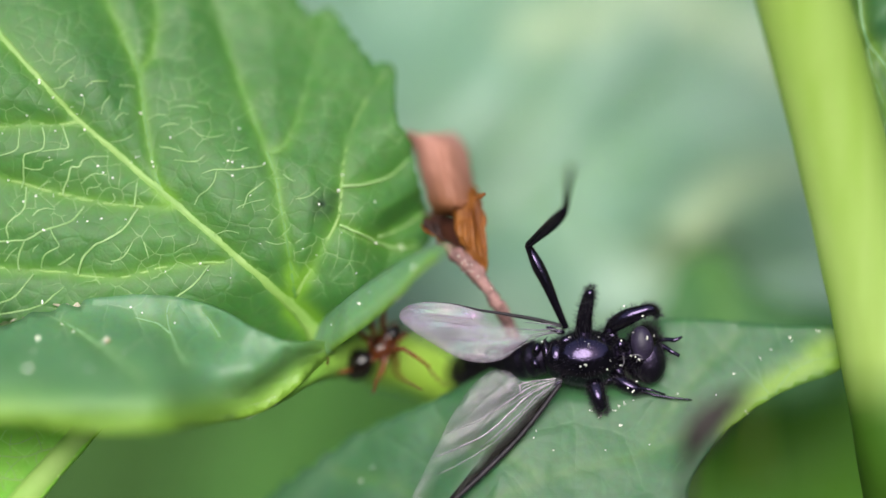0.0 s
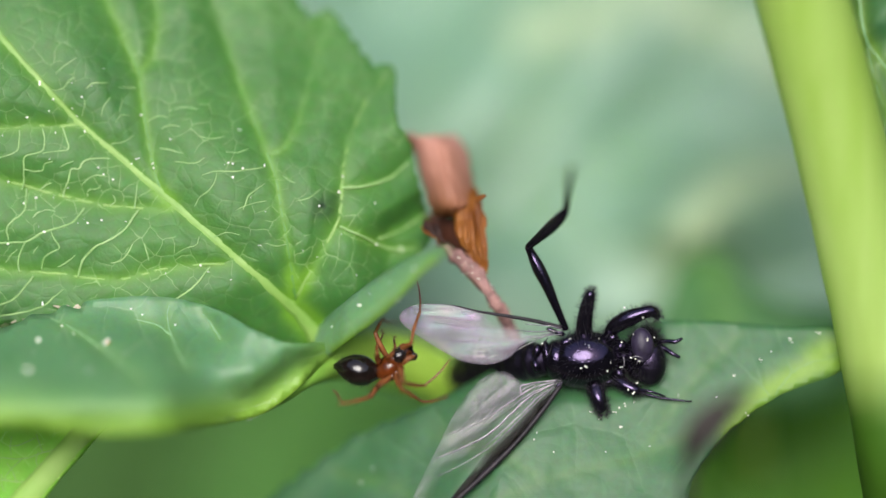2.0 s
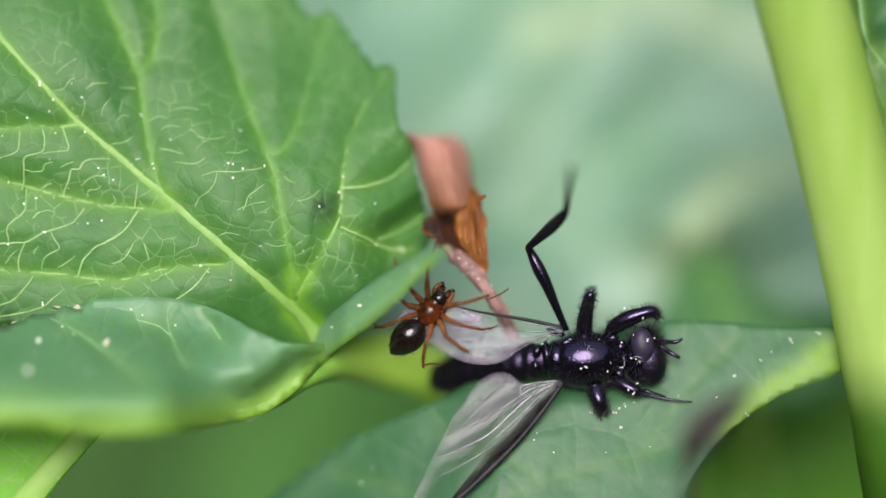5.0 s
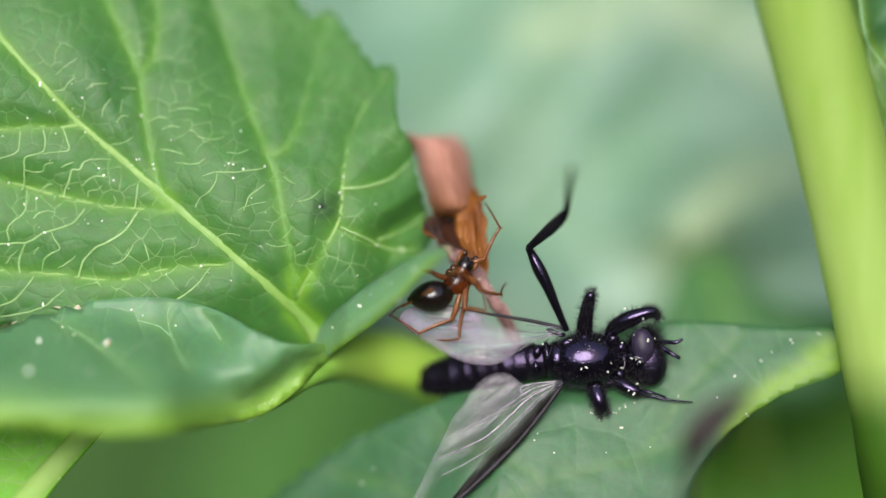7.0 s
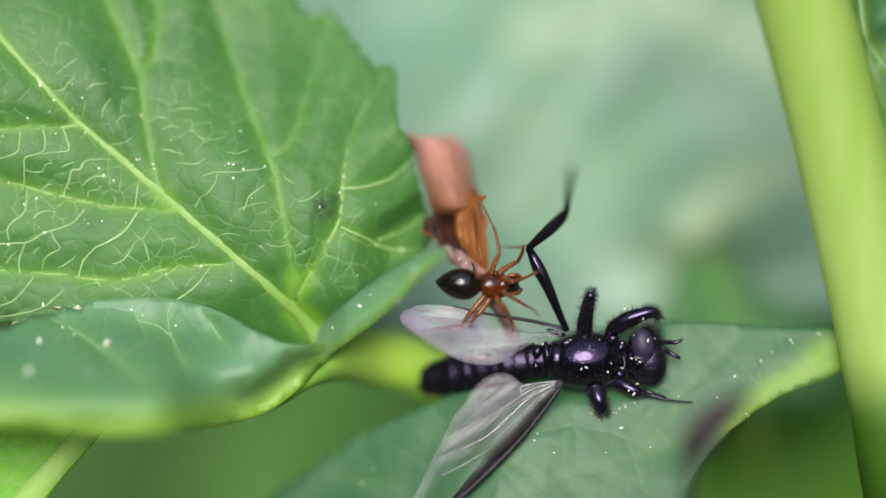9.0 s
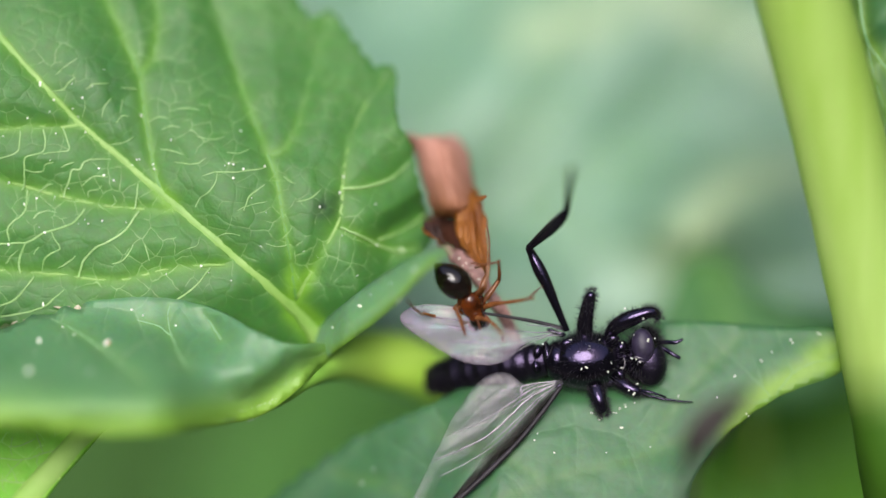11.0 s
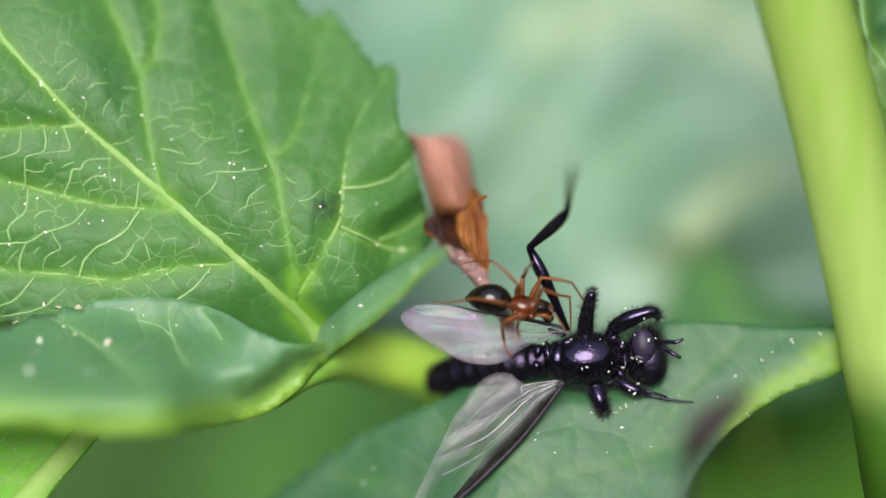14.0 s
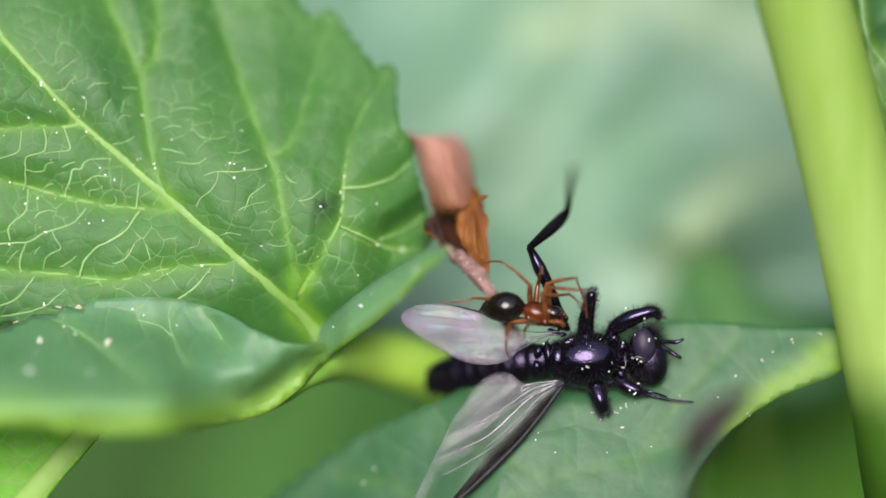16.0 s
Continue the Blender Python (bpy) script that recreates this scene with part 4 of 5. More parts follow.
def dry_petal():
    t = thing("withered_petal", spot(800, 430, -1), "withered orange-brown curled petal on a dry stalk", "petal")

    def sheet(path, across, bow, seed, ripple=0.06):
        """A curled strip: rows of centre x, y, w, half width, lean of the row."""
        bm = bmesh.new()
        age_or_shade = bm.verts.layers.float.new("age_or_shade")
        rows = []
        line = smooth_line(path, 6)
        for i, (x, y, w, r, lean) in enumerate(line):
            row = []
            for k in range(across + 1):
                a = 2 * k / across - 1
                jag = 3.5 * noise.noise(Vector((x / 16, y / 16, k * 0.6 + seed)))
                edge = 1 + (0.10 * noise.noise(Vector((y / 9, seed, a))) if abs(a) > 0.9 else 0)
                row.append(bm.verts.new(spot(x + r * a * edge, y + lean * a + jag, w + bow * r / 50 * (1 - a * a) + ripple * (math.sin(k * 1.3 + y / 25 + 2 * noise.noise(Vector((x / 15, y / 22, seed)))) + 0.8 * noise.noise(Vector((a * 4, y / 12, seed + 3)))) + 0.1 * noise.noise(Vector((x / 20 + a * 3, y / 20, seed))))))
            for q in row:
                q[age_or_shade] = max(0.0, min(1.0, 1.6 * i / len(line) - 0.5))
            rows.append(row)
        for p, q in zip(rows, rows[1:]):
            for k in range(across):
                bm.faces.new((p[k], p[k + 1], q[k + 1], q[k]))
        bm.normal_update()
        if sum(f.normal.z for f in bm.faces) < 0:
            bmesh.ops.reverse_faces(bm, faces=bm.faces)
        return bm

    def piece(name, bm, mat, label):
        ob = part(name, bm, mat, t, label)
        mod = ob.modifiers.new("thickness", "SOLIDIFY")
        mod.thickness, mod.offset = 0.0001, -1
    piece("hood", sheet([(748, 264, -3.8, 22, 2), (752, 247, -3.4, 36, 0), (762, 240, -2.9, 46, 0), (775, 256, -2.5, 50, 10), (785, 290, -2.1, 49, 14), (795, 328, -1.6, 48, 12), (802, 354, -1.3, 46, 6), (803, 370, -1.3, 42, 2), (803, 382, -1.6, 36, 0)], 26, 1.2, 1.3, 0.02), DRY_PINK, "curled pinkish-brown hood")
    piece("petal", sheet([(832, 330, -1.5, 14, 6), (828, 352, -1.0, 22, 6), (827, 374, -0.7, 23, 4), (829, 398, -0.5, 24, 2), (832, 424, -0.3, 24, 4), (841, 448, -0.2, 18, 6), (850, 466, -0.2, 12, 5), (856, 482, -0.2, 5, 3)], 26, 0.7, 4.1, 0.035), DRY, "crumpled orange petal")
    piece("petal", sheet([(848, 356, -0.6, 5, 3), (850, 380, -0.4, 6, 3), (853, 410, -0.3, 7, 2), (857, 440, -0.2, 6, 3), (859, 470, -0.2, 4, 2)], 8, 0.4, 6.3, 0.05), DRY, "crumpled orange petal rim")
    piece("petal", sheet([(754, 402, -0.5, 5, 3), (762, 412, -0.3, 9, 4), (772, 421, -0.2, 9, 5), (782, 427, -0.3, 5, 3)], 8, 0.4, 2.3, 0.05), DRY, "orange petal scrap")
    piece("inner_petal", sheet([(792, 380, -1.6, 36, 0), (790, 405, -1.4, 34, 2), (800, 425, -0.9, 30, 8), (822, 448, -0.5, 18, 8)], 12, -0.6, 7.7), DRY_DARK, "brown inside of the petal, darkened for its shade")
    piece("petal", sheet([(762, 394, -0.4, 13, 4), (766, 408, -0.2, 15, 6), (776, 422, -0.1, 12, 8), (786, 430, -0.2, 6, 4)], 8, 0.3, 9.7), DRY_DARK, "crumpled brown petal scrap, darkened for the hollow's shade")
    bm = bmesh.new()
    for x, y, w, r in ((851, 350, 0.1, 6), (857, 347, 0.2, 4), (846, 354, 0.0, 5)):
        blob(bm, spot(x, y, w), (r, r * 0.8, r), None, 10, 8)
    part("bead", bm, DRY, t, "small amber bead on the rim")
    bm = limb([(775, 428, -0.6, 6), (798, 447, -0.4, 11), (818, 461, -0.3, 15), (842, 484, -0.2, 15), (858, 507, -0.2, 12), (876, 534, -0.3, 11), (892, 560, -0.6, 12), (930, 640, -1.6, 13)], 10, 16)
    for v in bm.verts:
        v.co += Vector((1, 1, 1)) * 3.2 * GRID * noise.noise(v.co * 3800) + Vector((2, -1, 1)) * 1.6 * GRID * noise.noise(v.co * 9000)
    part("stalk", bm, DRY_STALK, t, "dry pinkish-grey stalk")
    bm = bmesh.new()
    for i in range(14):
        a = random.random()
        blob(bm, spot(800 + 70 * a + random.uniform(-10, 10), 448 + 70 * a + random.uniform(-10, 10), 0.05), [random.uniform(0.8, 1.8)] * 3, None, 8, 6)
    part("speck", bm, POLLEN, t)


dry_petal()


def withered_tip():
    t = thing("withered_tip", spot(1240, 760, 8), "blurred brown withered plant tip", "plant tip")
    bm = limb([(1330, 690, 8.0, 6), (1292, 718, 8.1, 20), (1256, 748, 8.2, 31), (1230, 785, 8.2, 27), (1217, 830, 8.0, 10), (1212, 960, 7, 6), (1200, 1200, 3, 7), (1180, 1700, -30, 8), (1150, 2300, -80, 9), (1150, 2900, -120, 10)], 6, 12)
    part("tip", bm, MUD, t)


withered_tip()


# ---------------------------------------------------------------- the fly
def wing(name, fly, edge, h, mat, veins, fold, label, root, root_width, milky):
    ob = blade(name, [(x, y) for x, y in smooth_line(edge, 8, closed=True)], h, fly, mat, step=8, lines=veins, groove=fold, spread=10, pucker=0.05, thick=0.012, label=label, rib_tone=0.0, pale=root, pale_width=root_width, blots=milky)
    return ob


def fly():
    t = thing("fly", spot(1030, 650, 0), "dead hairy black fly lying on a leaf, wings spread", "fly")
    bm = bmesh.new()
    blob(bm, spot(1036, 637, 0), (72, 53, 52), Matrix.Rotation(radians(4), 4, "Z"), 32, 22)
    blob(bm, spot(985, 636, 0.1), (26, 36, 34), None, 18, 12)
    blob(bm, spot(1092, 640, -0.1), (20, 32, 30), None, 16, 12)
    thorax = part("thorax", bm, BLACK, t, "glossy black humped thorax")
    for x, y, w, rx, ry, rz, turn in ((968, 630, 0.40, 9, 28, 15, 8), (950, 622, 0.40, 8, 14, 10, -14), (948, 648, 0.36, 8, 13, 10, 18), (1003, 606, 0.52, 15, 9, 9, 20), (1003, 668, 0.5, 15, 8, 9, -20), (1098, 614, 0.36, 10, 14, 12, -20),
                                      (1096, 662, 0.3, 10, 13, 11, 20), (990, 590, 0.42, 11, 5, 5, -10), (975, 584, 0.45, 9, 3.5, 4, -14), (988, 682, 0.62, 9, 4, 5, 30), (1084, 598, 0.3, 12, 10, 10, 0), (1076, 676, 0.2, 14, 10, 10, 0)):
        bm = bmesh.new()
        blob(bm, spot(x, y, w), (rx, ry, rz), Matrix.Rotation(radians(turn), 4, "Z"), 16, 12)
        part("plate", bm, BLACK, thorax)
    bm = bmesh.new()
    roots = []
    for i in range(700):
        d = Vector((random.uniform(-1, 1), random.uniform(-1, 1), random.uniform(-0.3, 0.8))).normalized()
        roots.append((spot(1040, 637, 0) + Vector((d.x * 70, d.y * 53, d.z * 52)) * GRID, d))
    hairs(bm, roots, 13, 0.34)
    part("hair", bm, HAIR, thorax)

    # abdomen, hinged at the waist
    bm = bmesh.new()
    prof = smooth_line([(972, 636, 0, 26), (940, 639, -.1, 33), (900, 645, -.3, 37), (860, 652, -.6, 38), (820, 660, -.9, 37), (785, 667, -1.2, 34), (762, 671, -1.4, 29), (749, 672, -1.5, 21), (744, 670, -1.5, 6)], 10)
    pts = [spot(x, y, w) for x, y, w, r in prof]
    rad = [r * GRID * (0.97 + 0.05 * ((i % 11) / 11.0) ** 0.7 + 0.11 * noise.noise(Vector((x / 14, y / 9, 3)))) for i, (x, y, w, r) in enumerate(prof)]
    tube(bm, pts, rad, 24, 0.85)
    bmesh.ops.recalc_face_normals(bm, faces=bm.faces)
    abdomen = part("abdomen", bm, BLACK_DULL, t, "ringed black abdomen", shift=spot(960, 636, 0))
    abdomen.location = spot(960, 636, 0) - spot(1030, 650, 0)

    bm = bmesh.new()
    roots = []
    for i in range(500):
        x, y, w, r = random.choice(prof)
        a = random.uniform(0, math.tau)
        d = Vector((-0.35, math.cos(a), math.sin(a)))
        roots.append((spot(x, y, w) + Vector((0, math.cos(a), 0.85 * math.sin(a))) * r * GRID * 0.98, d))
    hairs(bm, roots, 9, 0.4)
    part("hair", bm, HAIR, abdomen, shift=spot(960, 636, 0))

    # head
    bm = bmesh.new()
    blob(bm, spot(1138, 626, 0), (36, 52, 44), Matrix.Rotation(radians(-8), 4, "Z"), 24, 18)
    blob(bm, spot(1110, 632, -0.1), (18, 26, 26), None, 14, 10)
    head = part("head", bm, BLACK, t, "black bristly head")
    for x, y, r, mat in ((1137, 611, (20, 31, 15), EYE), (1149, 640, (30, 42, 22), BLACK_DULL)):
        bm = bmesh.new()
        blob(bm, spot(x, y, 0.74 if mat == EYE else 0.42), r, Matrix.Rotation(radians(8), 4, "Z"), 22, 16)
        part("eye", bm, mat, head, "dull violet-black eye")
    for path in ([(1165, 605, 0.3, 5), (1180, 604, .4, 4), (1195, 605, .5, 4), (1208, 599, .5, 2)], [(1165, 612, 0.3, 5), (1178, 618, .4, 4), (1190, 626, .5, 4), (1203, 633, .5, 3)]):
        part("antenna", limb(path, 4, 8), BLACK, head)
    bm = bmesh.new()
    roots = []
    for i in range(900):
        d = Vector((random.uniform(-.6, 1), random.uniform(-1, 1), random.uniform(-0.4, 1))).normalized()
        roots.append((spot(1138, 626, 0) + Vector((d.x * 36, d.y * 52, d.z * 44)) * GRID, d))
    hairs(bm, roots, 13, 0.38)
    part("hair", bm, HAIR, head)

    for path in ([(1118, 634, .8, .8), (1124, 631, .9, 1.1), (1131, 632, .95, 1), (1140, 635, .9, .6)], [(1127, 645, .85, .8), (1130, 638, .95, 1.1), (1138, 640, .9, .6)], [(1100, 655, .55, .6), (1105, 644, .65, .8), (1103, 632, .6, .6)]):
        part("mouthpart", limb(path, 4, 8), WING_VEIN_PALE, head, "pale shiny mouthpart")

    # legs
    legs = [("hind_leg", [(1002, 584, .3, 6), (985, 545, .5, 7.5), (968, 505, .6, 10), (953, 475, .65, 11.5), (941, 450, .7, 8), (934, 437, .8, 6)]),
            ("middle_leg", [(1034, 600, .1, 17), (1034, 574, .4, 14.5), (1038, 548, .7, 12.5), (1042, 530, .9, 10.5), (1045, 520, 1, 8), (1046, 515, 1, 3)]),
            ("front_leg", [(1076, 594, .2, 9), (1088, 578, .5, 14), (1112, 564, .7, 15), (1136, 555, .8, 12), (1152, 551, .8, 10), (1160, 556, .7, 9), (1164, 564, .6, 4)]),
            ("middle_leg", [(1048, 668, 0, 18), (1054, 690, .3, 17), (1059, 706, .5, 14), (1063, 718, .5, 12), (1066, 726, .5, 10), (1068, 729, .5, 5)]),
            ("front_leg", [(1085, 665, 0, 14), (1105, 682, .3, 12), (1122, 690, .4, 10), (1134, 694, .4, 6)])]
    for name, path in legs:
        leg = part(name, limb(path, 5, 12), BLACK, t)
        few = 1 if name == "hind_leg" else 11
        bm = bmesh.new()
        roots = []
        for x, y, w, r in smooth_line(path, 8):
            for _ in range(few):
                a = random.uniform(0, math.tau)
                d = Vector((math.cos(a), math.sin(a), random.uniform(-.3, .7))).normalized()
                roots.append((spot(x, y, w) + d * r * GRID * 0.9, d))
        hairs(bm, roots, 5 if few == 1 else 11, 0.42)
        part("hair", bm, HAIR, leg)
        if name == "hind_leg":
            part("tibia", limb([(934, 438, .8, 6), (950, 424, 1.0, 8), (975, 402, 1.4, 11), (992, 385, 1.8, 10), (1002, 372, 2.1, 6)], 5, 12), BLACK, leg)
            part("tarsus", limb([(1002, 372, 2.1, 6), (1004, 350, 2.9, 6), (1007, 325, 4.2, 6), (1011, 298, 5.6, 5)], 5, 8), BLACK, leg)
    part("tarsus", limb([(1128, 692, .4, 4), (1150, 700, .4, 2.6), (1180, 706, .4, 2.2), (1225, 711, .4, 1.2)], 5, 8), BLACK, t)
    part("tarsus", limb([(1128, 690, .4, 3.5), (1150, 693, .6, 2.4), (1178, 702, .5, 1.4)], 5, 8), BLACK, t)

    # wings
    def hu(x, y):
        return 0.42 + 0.0010 * (985 - x) - 0.002 * (y - 590)
    upper = [[(988, 582, 3), (940, 572, 2), (880, 560, 2), (800, 546, 2), (735, 548, 1)], [(985, 586, 2), (920, 586, 1), (840, 580, 1), (760, 570, 1)], [(985, 588, 2), (930, 598, 1), (880, 606, 1), (800, 604, 1)], [(980, 590, 2), (940, 606, 1), (900, 630, 1)]]
    w1 = wing("wing", t, [(992, 578), (950, 568), (900, 560), (850, 552), (800, 541), (750, 538), (716, 548), (708, 566), (730, 588), (780, 620), (820, 640), (865, 645), (900, 634), (922, 612), (950, 598), (985, 590)], hu, WING, upper, 0.10, "milky wing with pink sheen", [[(990, 585), (950, 584), (912, 572), (870, 562)]], 26, ((850, 620, 34, 0.16), (745, 565, 30, 0.12)))
    part("costal_vein", limb([(994, 580, .5, 4), (950, 569, .55, 3.4), (900, 560, .6, 3), (850, 552, .66, 2), (800, 541, .72, 1), (750, 538, .78, .6)], 6, 6), WING_VEIN, w1)
    for v in upper[1:]:
        vein("vein", [(x, y, r * 0.6) for x, y, r in v], hu, w1, WING_VEIN_PALE, lift=0.02)

    # crumpled, shiny root of the wing
    for path in ([(996, 584, .7, 2), (978, 578, .75, 1.8), (958, 576, .75, 1.2), (930, 574, .72, .8)], [(996, 588, .75, 2), (975, 586, .8, 2), (952, 588, .75, 1.4), (925, 586, .7, .9)], [(994, 592, .7, 1.8), (970, 594, .75, 1.6), (948, 599, .7, 1.2)],
                 [(986, 580, .8, 1.4), (980, 590, .8, 1.6), (970, 584, .85, 1.2)], [(968, 620, .75, 1.6), (964, 608, .8, 1.8), (970, 598, .8, 1.2)], [(976, 612, .8, 1.2), (972, 625, .85, 1.4), (966, 634, .8, 1)]):
        part("vein", limb([(x, y, w, r * 0.6) for x, y, w, r in path], 4, 8), WING_VEIN_PALE if path[0][0] > 990 else WING_VEIN, w1)

    def hl(x, y):
        return 0.65 + 0.0012 * (985 - x) + 0.0012 * (y - 680)
    lower = [[(980, 680, 3), (930, 735, 3), (870, 800, 3), (800, 870, 2), (760, 915, 1)],
             [(985, 674, 1.6), (950, 677, 1.6), (925, 683, 1.6), (921, 690, 1.6), (924, 698, 1.0)], [(984, 675, 1.4), (945, 686, 1.4), (912, 706, 1.1), (850, 746, 0.9), (790, 770, 0.6)],
             [(984, 678, 1.8), (938, 702, 2.2), (895, 742, 2.6), (865, 768, 2.4), (830, 788, 1.8), (772, 812, 0.9)], [(980, 684, 1.4), (938, 724, 1.2), (880, 782, 1.0), (822, 820, 0.9), (776, 842, 0.6)]]
    w2 = wing("wing", t, [(990, 672), (993, 684), (960, 728), (915, 782), (860, 838), (800, 895), (755, 930), (730, 925), (728, 890), (745, 850), (775, 790), (805, 730), (840, 682), (870, 660), (900, 660), (925, 678), (955, 676)], hl, WING_CLEAR, lower, 0.12, "clear grey wing with dark leading edge", [[(800, 840), (780, 880)]], 40, ((876, 682, 32, 0.2), (846, 712, 24, 0.14), (908, 678, 16, 0.16)))
    part("costal_vein", limb([(992, 683, .78, 4), (960, 727, .88, 4), (915, 782, .99, 4.5), (860, 837, 1.12, 5), (800, 892, 1.25, 4), (755, 930, 1.34, 1)], 6, 8), WING_VEIN, w2)
    blade("costal_cell", [(988, 682), (958, 728), (913, 783), (858, 838), (800, 893), (770, 918), (806, 872), (846, 822), (862, 792), (905, 752), (945, 708), (978, 680)], lambda x, y: hl(x, y) + 0.17, w2, WING_DARK, step=6, pucker=0.04, thick=0.012, label="smoky leading strip of the wing", pale=[[(985, 676), (945, 706), (905, 750), (862, 790), (840, 822)]], pale_width=13)
    pleats = [[(986, 673, 1.0), (958, 676, 1.2), (934, 685, 1.0), (918, 697, 0.5)], [(986, 675, 1.0), (955, 683, 1.2), (930, 693, 1.0), (905, 710, 0.5)], [(985, 677, 1.0), (952, 690, 1.2), (925, 706, 1.0), (900, 724, 0.5)],
              [(982, 682, 1.0), (950, 706, 1.2), (915, 740, 1.2), (880, 772, 1.0), (850, 796, 0.5)]]
    for v in lower[1:] + pleats:
        vein("vein", [(x, y, r * 0.75) for x, y, r in v], hl, w2, WING_VEIN_PALE, lift=0.05, flat=0.25)
    return t, abdomen


the_fly, fly_abdomen = fly()


# ---------------------------------------------------------------- pollen
def pollen(label, grains, origin):
    """Pale grains lying on a surface: (x, y, w, radius)."""
    t = thing("pollen", origin, label, "pollen", kind="stuff")
    bm = bmesh.new()
    for x, y, w, r in grains:
        for k in range(random.choice((1, 1, 1, 2))):
            q = spot(x + k * random.uniform(-5, 5), y + k * random.uniform(-5, 5), w + r * 0.012)
            blob(bm, q, [r * random.uniform(0.8, 1.15) for _ in range(3)], None, 8, 6)
    part("grain", bm, POLLEN, t)


def surface(ob):
    """Height of a blade over the plan, from its nearest vertex."""
    o = Vector(ob.parent["origin"])
    pts = np.array([v.co + o for v in ob.data.vertices])
    w = pts[:, 2] * 1000
    k = (RANGE * 1000 - w) / (RANGE * 1000)
    plan = np.stack([784 + pts[:, 0] / GRID / k, 441 - pts[:, 1] / GRID / k], 1)

    def height(x, y):
        return float(w[np.argmin(((plan - (x, y)) ** 2).sum(1))])
    return height


leaf_height, lobe_height, roll_height, fly_leaf_height = surface(leaf_blade), surface(leaf_lobe), surface(leaf_roll), surface(fly_blade)


def scatter(n, low, high, height, inside, r=(1.0, 2.2)):
    out = []
    while len(out) < n:
        x, y = random.uniform(low[0], high[0]), random.uniform(low[1], high[1])
        if inside(x, y):
            out.append((x, y, height(x, y), random.uniform(*r)))
    return out


seen = [(150, 233), (145, 172), (98, 235), (70, 150), (94, 176), (48, 208), (174, 297), (200, 318), (183, 309), (250, 204), (272, 298), (270, 290), (412, 290), (404, 288), (412, 314), (430, 298), (468, 293),
        (607, 312), (180, 390), (155, 395), (77, 410), (64, 350), (14, 432), (15, 322), (42, 360), (355, 470), (708, 440), (713, 444), (75, 536), (705, 442), (743, 454), (666, 433), (664, 360), (565, 365), (600, 340)]
pollen("white pollen grains scattered on the toothed leaf", [(x, y, leaf_height(x, y) + 0.02, 2.2) for x, y in seen] + scatter(30, (0, 100), (640, 500), leaf_height, lambda x, y: y < 520 and 0.6 * x + 450 - y < 480, (0.7, 1.5)), spot(300, 300, 0))
pollen("pale pollen grains on the folded lobe", [(x, y, lobe_height(x, y) + 0.02, r) for x, y, r in ((68, 602, 5), (190, 603, 4), (186, 608, 3), (130, 590, 2), (110, 577, 2), (232, 547, 2.4), (252, 557, 2), (222, 626, 2), (115, 616, 2), (160, 655, 2), (50, 655, 5), (310, 575, 2), (60, 625, 2))]
       + [(490 - 3.4 * k + random.uniform(-3, 3), 706 + 1.0 * k + random.uniform(-2, 2), lobe_height(490 - 3.4 * k, 706 + 1.0 * k), random.uniform(0.4, 0.9)) for k in range(26)], spot(200, 600, 0))
pollen("pale pollen grains on the rolled lobe", [(x, y, roll_height(x, y) + 0.02, r) for x, y, r in ((637, 541, 2.6), (634, 540, 2), (587, 578, 1.6), (655, 520, 1.4), (690, 500, 1.5), (733, 476, 3), (704, 532, 1.4))], spot(660, 540, 1))
pollen("pale pollen grains on the waxy leaf under the fly", [(x, y, fly_leaf_height(x, y) + 0.02, r * 0.65) for x, y, r in ((945, 778, 3), (950, 766, 2), (1096, 722, 3), (1090, 730, 2.5), (1105, 715, 2.2), (1122, 712, 2), (1048, 730, 2), (1060, 742, 2), (1098, 756, 3.5), (1072, 800, 2), (980, 800, 2),
        (1398, 600, 3.5), (1402, 606, 2.5), (1365, 622, 2), (1300, 664, 2.4), (1268, 703, 2.4), (1320, 731, 2.4), (1450, 590, 3), (1445, 588, 2), (1345, 636, 2.4), (1200, 700, 2), (880, 820, 2.5), (1150, 790, 2), (640, 855, 4), (660, 830, 3))], spot(1100, 720, -1))
pollen("pale pollen grains stuck to the fly", [(x, y, w, r * 0.72) for x, y, w, r in ((1105, 545, 0.9, 3.2), (1138, 563, 1.15, 2), (1146, 603, 1.05, 2.8), (1121, 592, 1.05, 1.8), (1075, 657, 0.75, 3.2), (1100, 606, .6, 2.4), (1125, 635, 1, 2), (1132, 640, 1, 2), (1118, 634, .9, 1.8),
        (1028, 652, 1.05, 2.2), (1038, 650, 1.05, 2.4), (1112, 690, .7, 2.6), (1120, 697, .7, 2.4), (1098, 650, .6, 1.8), (960, 608, .75, 2.2), (1158, 598, 1, 1.6), (1010, 600, .9, 1.5), (1060, 600, .9, 1.6), (1128, 678, .6, 2))]
       + [(1040 + 58 * math.cos(a) * q, 637 + 44 * math.sin(a) * q, 1.04 * math.sqrt(1 - 0.8 * q * q), random.uniform(0.5, 1.1)) for a, q in ((random.uniform(0, 6.28), random.uniform(0.3, 1)) for _ in range(9))], spot(1060, 640, 1))


# ---------------------------------------------------------------- the spider
LEG_REACH = {"1": (56, 60, 62), "2": (52, 56, 58), "3": (44, 50, 52), "4": (54, 62, 64)}
LEG_ROOT = {"1": (44, 14), "2": (34, 17), "3": (24, 17), "4": (15, 13)}
LEG_ANGLE = {"1": 35, "2": 72, "3": 108, "4": 145}


